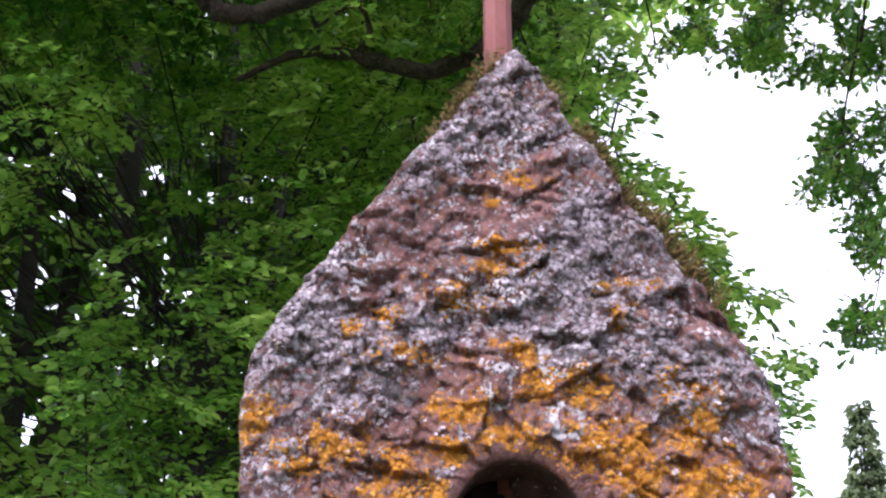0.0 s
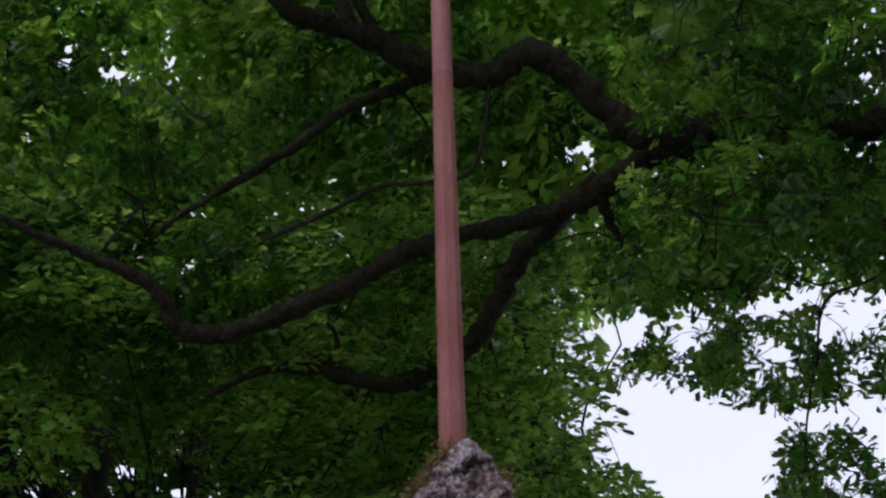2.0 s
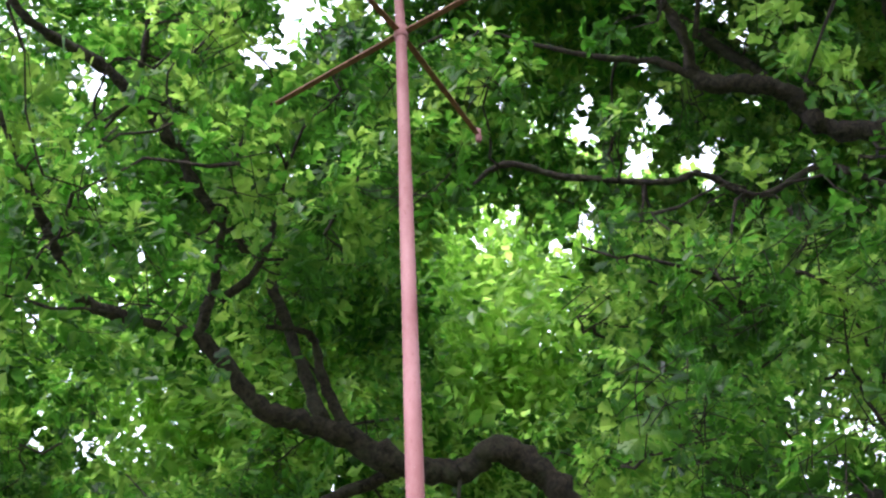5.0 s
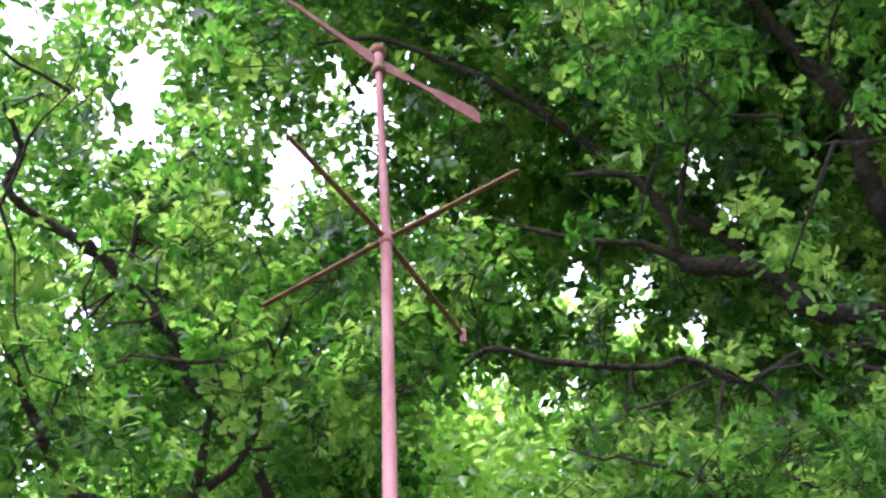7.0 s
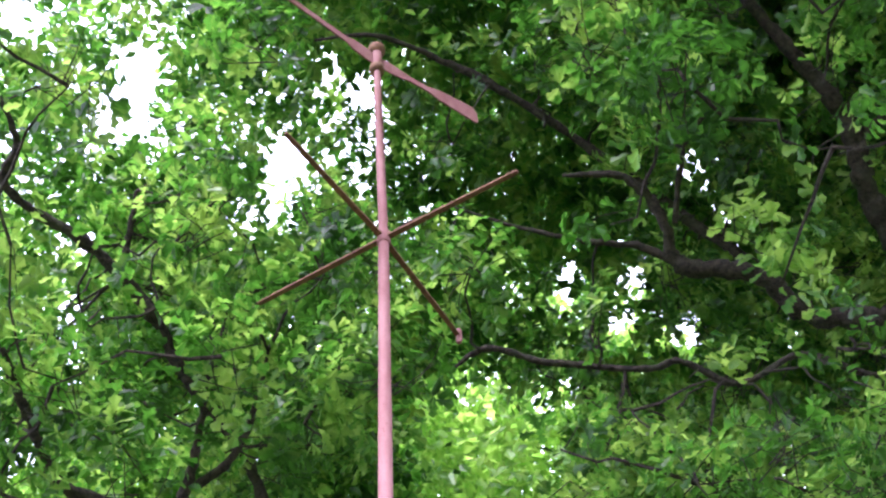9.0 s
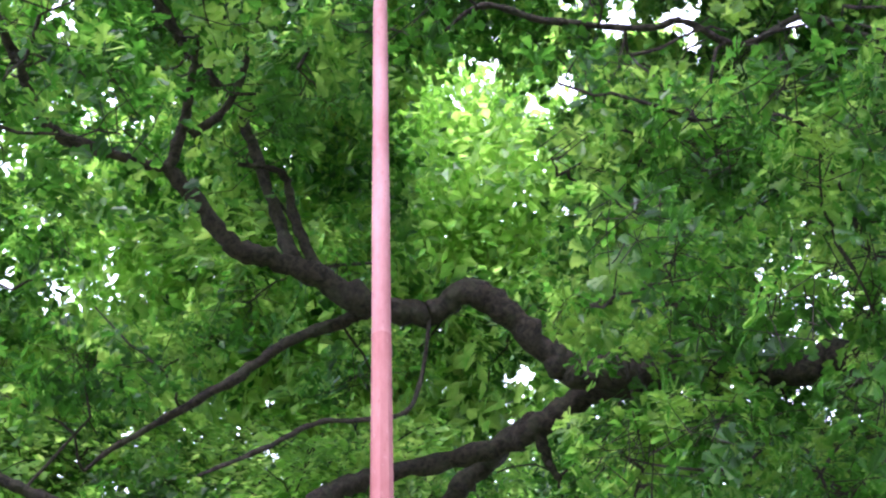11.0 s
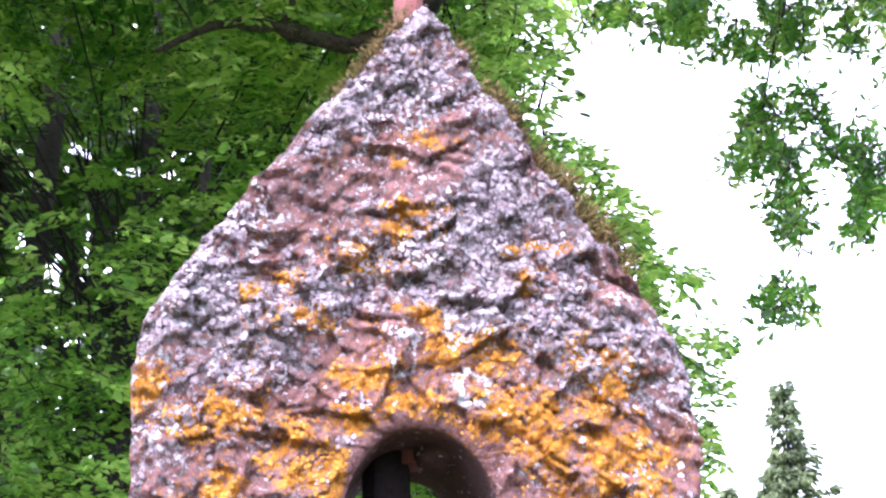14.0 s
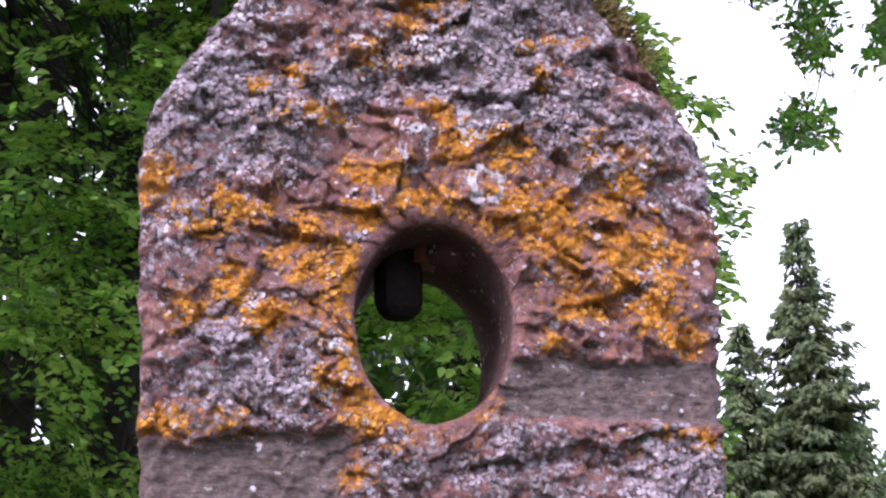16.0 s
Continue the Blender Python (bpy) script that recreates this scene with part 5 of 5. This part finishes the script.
def lime_tree(x, y, height, n_groups, seed, az_rng, el_rng, dist_rng, label, leaf=0.068, mat=LIME_LEAF, spread=1.0):
    rng = np.random.default_rng(seed)
    tree = new("lime_tree")
    tagged(tree, label, "tree", group="limes behind the stone")
    line = eased([(x, y, -0.2, 0.24), (x + 0.05, y, 0.5, 0.17), (x, y + 0.1, height * 0.4, 0.14), (x + 0.15, y, height * 0.75, 0.08), (x + 0.1, y, height, 0.02)], 4, 0.05, rng)
    part("trunk", tube(line, 12), DARK_BARK, tree, "dark upright trunk", True)

    def keep(az, el):
        edge = np.interp(el, RIGHT_EDGE_EL, RIGHT_EDGE_AZ) - 0.6
        return (az < edge) * (1 - 0.5 * step(-9, -10, az) * step(11, 13, el) * step(25, 23, el)) * (1 - 0.9 * (np.abs(az - 3) < 8) * (el < 13) * 0.75)

    G, _ = scatter(rng, n_groups, az_rng, el_rng, between(*dist_rng), (0.28 * spread, 0.42 * spread), keep, 6.0, seed, 0.62)
    # each bough end carries a fan of flat, drooping sprays in tiers
    per_group = 9
    n = len(G) * per_group
    away = G - np.array((x, y, 0))
    away[:, 2] = 0
    lead = unit(unit(away) * 0.7 + np.array((0.0, -0.75, 0.0)))
    a = unit(np.repeat(lead, per_group, 0) + rng.normal(0, 0.5, (n, 3)) * np.array((1, 1, 0.2)) + np.array((0, 0, -0.22)))
    C = np.repeat(G, per_group, 0) + rng.normal(0, 1, (n, 3)) * np.array((0.16, 0.16, 0.13)) * spread
    side = unit(np.cross(a, np.array((0, 0, 1))))
    up = np.cross(side, a)
    length = rng.uniform(0.35, 0.75, n) * spread
    stems, along_side = (7, 3) if leaf < 0.1 else (6, 2)
    per = stems * 2 * along_side
    u = np.tile(np.repeat(np.linspace(0.12, 1.0, stems), 2 * along_side), n) + rng.normal(0, 0.02, per * n)
    sgn = np.tile(np.tile(np.repeat((1.0, -1.0), along_side), stems), n)
    w = np.tile(np.tile(np.linspace(0.15, 1.0, along_side), 2 * stems), n) * rng.uniform(0.8, 1.15, per * n)
    R = lambda q: np.repeat(q, per, 0)
    stem = unit(R(side) * sgn[:, None] * 0.8 + R(a) * 0.65)
    reach = 0.42 * R(length) * (1.08 - 0.75 * u)
    pos = R(C) + R(a) * (u * R(length))[:, None] + stem * (w * reach)[:, None]
    pos[:, 2] -= (0.30 * u * u + 0.25 * w * w * (1.1 - u)) * R(length)
    pos += rng.normal(0, 0.012, pos.shape)
    al = stem * 0.8 + R(a) * rng.uniform(-0.2, 0.7, (per * n, 1)) + np.array((0, 0, -0.30)) + rng.normal(0, 0.25, pos.shape)
    no = R(up) * 0.8 + rng.normal(0, 0.28, pos.shape) - 0.6 * unit(pos - EYE)
    ok = beside_sky(pos, seed)
    pos, al, no = pos[ok], al[ok], no[ok]
    leaves("crown", leaf_shape(LIME_SIDE if leaf < 0.1 else HIGH_SIDE, 0.2), pos, al, no, leaf * rng.uniform(0.6, 1.2, len(pos)), mat, tree, "layered sprays of soft green leaves")
    tip = C + a * (0.9 * length)[:, None] - np.array((0, 0, 0.2)) * length[:, None]
    seen = beside_sky(tip, seed)
    twig_mesh("twig_growth", C[seen], tip[seen], np.full(seen.sum(), 0.005), np.full(seen.sum(), 0.002), DARK_BARK, tree, "thin dark twigs", np.tile((0, 0, 0.03), (seen.sum(), 1)))
    S = line[:, :3]
    root = np.stack([S[np.argmin(((S - g) ** 2 * (0.0, 0.0, 1)).sum(1) + (S[:, 2] > g[2] - 0.3) * 9)] for g in G])
    twig_mesh("bough_growth", root, G, np.full(len(G), 0.015), np.full(len(G), 0.005), DARK_BARK, tree, "dark boughs", rng.normal(0, 0.2, G.shape), 7)
    # the crown goes on above, behind the oak; added to shade the sprays
    far_crown("upper_crown", n_groups // 5, az_rng, (36, 46), between(dist_rng[0] + 2, dist_rng[1] + 2.5), (0.6, 1.1), 0.16, mat, tree, "upper part of the crown", seed + 50, broken)
    return tree


lime_tree(1.6, 8.6, 8.5, 120, 31, (1, 22), (3, 37), (7.6, 10.0), "leafy lime with drooping layered sprays beside open sky")
lime_tree(-1.4, 9.6, 9.5, 120, 32, (-26, 6), (3, 38), (7.2, 10.0), "leafy lime with layered light green sprays")
lime_tree(-5.0, 11.5, 10.0, 46, 33, (-40, -10), (3, 40), (9.0, 13.0), "shaded lime at the wood's edge", 0.095, LIME_LEAF, 1.3)
# the furthest lime is given the dark leaf in place of shade
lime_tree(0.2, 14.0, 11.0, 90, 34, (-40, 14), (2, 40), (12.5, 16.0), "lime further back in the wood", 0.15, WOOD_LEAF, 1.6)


def far_wood():
    """Foliage deep in the wood, its shade carried by the darker leaf colours."""
    rng = np.random.default_rng(61)
    n = 40000
    az, el = rng.uniform(-60, 17, n), rng.uniform(0, 34, n)
    edge = np.interp(el, RIGHT_EDGE_EL, RIGHT_EDGE_AZ) - 2.5
    ok = (az < edge) & ~wood_gap(az, el)
    az, el = az[ok], el[ok]
    C = EYE + toward(az, el) * rng.uniform(17, 25, len(az))[:, None]
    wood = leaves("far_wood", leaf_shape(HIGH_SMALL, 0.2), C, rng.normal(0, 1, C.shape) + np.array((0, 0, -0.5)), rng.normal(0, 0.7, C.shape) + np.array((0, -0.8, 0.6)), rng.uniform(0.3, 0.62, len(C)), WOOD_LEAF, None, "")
    tagged(wood, "shaded green foliage deep in the wood", "wood", kind="stuff")


far_wood()


def rear_light_block():
    """Unseen foliage behind the camera, added to block low light from there."""
    rng = np.random.default_rng(62)
    n = 5000
    az, el = rng.uniform(75, 285, n), 7 * rng.uniform(0, 1, n) ** 1.2
    C = EYE + toward(az, el) * rng.uniform(13, 19, n)[:, None]
    wood = leaves("rear_light_block", leaf_shape(HIGH_SMALL, 0.2), C, rng.normal(0, 1, C.shape), rng.normal(0, 1, C.shape), rng.uniform(0.5, 1.0, n), WOOD_LEAF, None, "")
    tagged(wood, "unseen foliage added at the back to block low light", "wood", kind="stuff")


rear_light_block()

def pine(x, y, r, height, lean_x):
    t = new("pine_trunk")
    tagged(t, "bare dark trunk of a conifer in the wood", "tree", group="dark trunks in the wood")
    line = eased([(x, y, -0.2, r * 1.3), (x, y, 0.6, r), (x + lean_x * 0.5, y, height * 0.5, r * 0.85), (x + lean_x, y, height, r * 0.6)], 5, 0.04, np.random.default_rng(int(abs(x) * 100)))
    part("trunk", tube(line, 12), DARK_BARK, t, "", True)
    rng = np.random.default_rng(int(abs(x * 37)))
    n = 26
    z = rng.uniform(2.0, height, n)
    A = np.stack([np.interp(z, line[:, 2], line[:, 0]), np.full(n, y), z], 1)
    B = A + np.stack([rng.normal(0, 0.9, n), rng.normal(0, 0.6, n), rng.uniform(-0.4, 0.3, n)], 1)
    twig_mesh("dead_growth", A, B, np.full(n, 0.018), np.full(n, 0.005), DARK_BARK, t, "dead side branches", rng.normal(0, 0.1, A.shape))


for x, y, r, h, lx in [(-2.3, 10.0, 0.16, 9, 0.1), (-3.1, 11.0, 0.13, 9, -0.2), (-4.0, 10.5, 0.20, 9, 0.3), (-0.9, 11.0, 0.09, 9, 0.1), (-5.2, 13.0, 0.2, 10, 0.0), (-3.6, 14.0, 0.15, 10, 0.2)]:
    pine(x, y, r, h, lx)


def spruce(x, y, height, radius, seed, label, tiers=34, fine=1.0):
    """Tiers of drooping boughs, each hung with short needle sprays."""
    rng = np.random.default_rng(seed)
    tree = new("spruce_tree")
    tagged(tree, label, "tree", group="conifers beyond the clearing")
    part("trunk", tube([(x, y, -0.3, 0.22), (x, y, height * 0.5, 0.13), (x, y, height, 0.02)], 8), DARK_BARK, tree)
    B, D, L = [], [], []
    for k in range(tiers):
        q = (k + rng.uniform(0.2, 0.8)) / tiers
        for phi in rng.uniform(0, 2 * np.pi, int(6 + 10 * q)):
            reach = radius * (0.04 + 0.96 * q ** 0.9) * rng.uniform(0.45, 1.12)
            B.append((x, y, height * (1 - 0.96 * q) + rng.normal(0, 0.1)))
            D.append((math.cos(phi), math.sin(phi), -0.25 - 0.3 * q))
            L.append(reach)
    B, D, L = np.array(B), np.array(D), np.array(L)
    count = np.maximum(5, 13 * L * fine).astype(int)
    own = np.repeat(np.arange(len(B)), count)
    t = rng.uniform(0.12, 1.0, len(own)) ** 0.8
    P = B[own] + D[own] * (t * L[own])[:, None]
    P[:, 2] += 0.22 * L[own] * t ** 3
    across = np.stack([-D[own][:, 1], D[own][:, 0], np.zeros(len(own))], 1)
    P += across * (rng.normal(0, 0.16, len(own)) * L[own] * (1.1 - 0.7 * t))[:, None]
    per = 4
    R = lambda w: np.repeat(w, per, 0)
    al = R(D[own]) * 0.7 + R(across) * rng.normal(0, 0.7, (len(own) * per, 1)) + rng.normal(0, 0.25, (len(own) * per, 3)) + np.array((0, 0, -0.45))
    pos = R(P) + rng.normal(0, 0.06, (len(own) * per, 3))
    shape = (np.array([(0, 0, 0), (0.45, 0.17, 0), (1, 0, 0), (0.45, -0.17, 0.0)], float), [[3, 2, 1, 0]])
    leaves("needles", shape, pos, al, rng.normal(0, 0.5, al.shape) + np.array((0, -0.3, 0.8)), 0.38 / fine ** 0.5 * rng.uniform(0.6, 1.3, len(al)), NEEDLE, tree, "drooping dark green needle sprays")
    twig_mesh("bough_growth", B, B + D * L[:, None] * 0.9, np.full(len(B), 0.03), np.full(len(B), 0.01), DARK_BARK, tree, "thin drooping boughs")
    return tree


spruce(14.4, 33.5, 13.6, 3.4, 41, "tall pointed dark green spruce", 46, 2.3)
spruce(12.5, 33.5, 10.6, 2.6, 43, "brownish green conifer beside the spruce", 34, 1.5)
spruce(17.6, 34.5, 8.8, 3.2, 42, "lower dark green spruce", 26, 0.8)
spruce(16.0, 38.5, 10.0, 3.2, 45, "dark green spruce behind the others", 26, 0.8)
spruce(20.5, 37.0, 10.5, 3.2, 44, "dark green spruce in a row", 26, 0.8)


def far_trees():
    """Low tree tops that close the view beyond the conifers."""
    rng = np.random.default_rng(67)
    n = 130
    az = rng.uniform(15, 36, n)
    el = rng.uniform(-2.5, 1, n) + (7.2 + 1.6 * np.sin(az * 0.9) + 1.2 * np.sin(az * 2.3)) * rng.uniform(0, 1, n) ** 0.6
    C = EYE + toward(az, el) * rng.uniform(40, 52, n)[:, None]
    own, E, ax = domes(rng, C, rng.uniform(1.2, 2.2, n), 0.42, 2.6)
    pos, al, no, sz = rosettes(rng, E, ax, 6, 0.15, 0.42)
    tagged(leaves("far_trees", leaf_shape(HIGH_SMALL), pos + rng.normal(0, 0.2, pos.shape), al, no, sz, WOOD_LEAF, None, ""), "dull green trees beyond the conifers", "wood", kind="stuff")


far_trees()
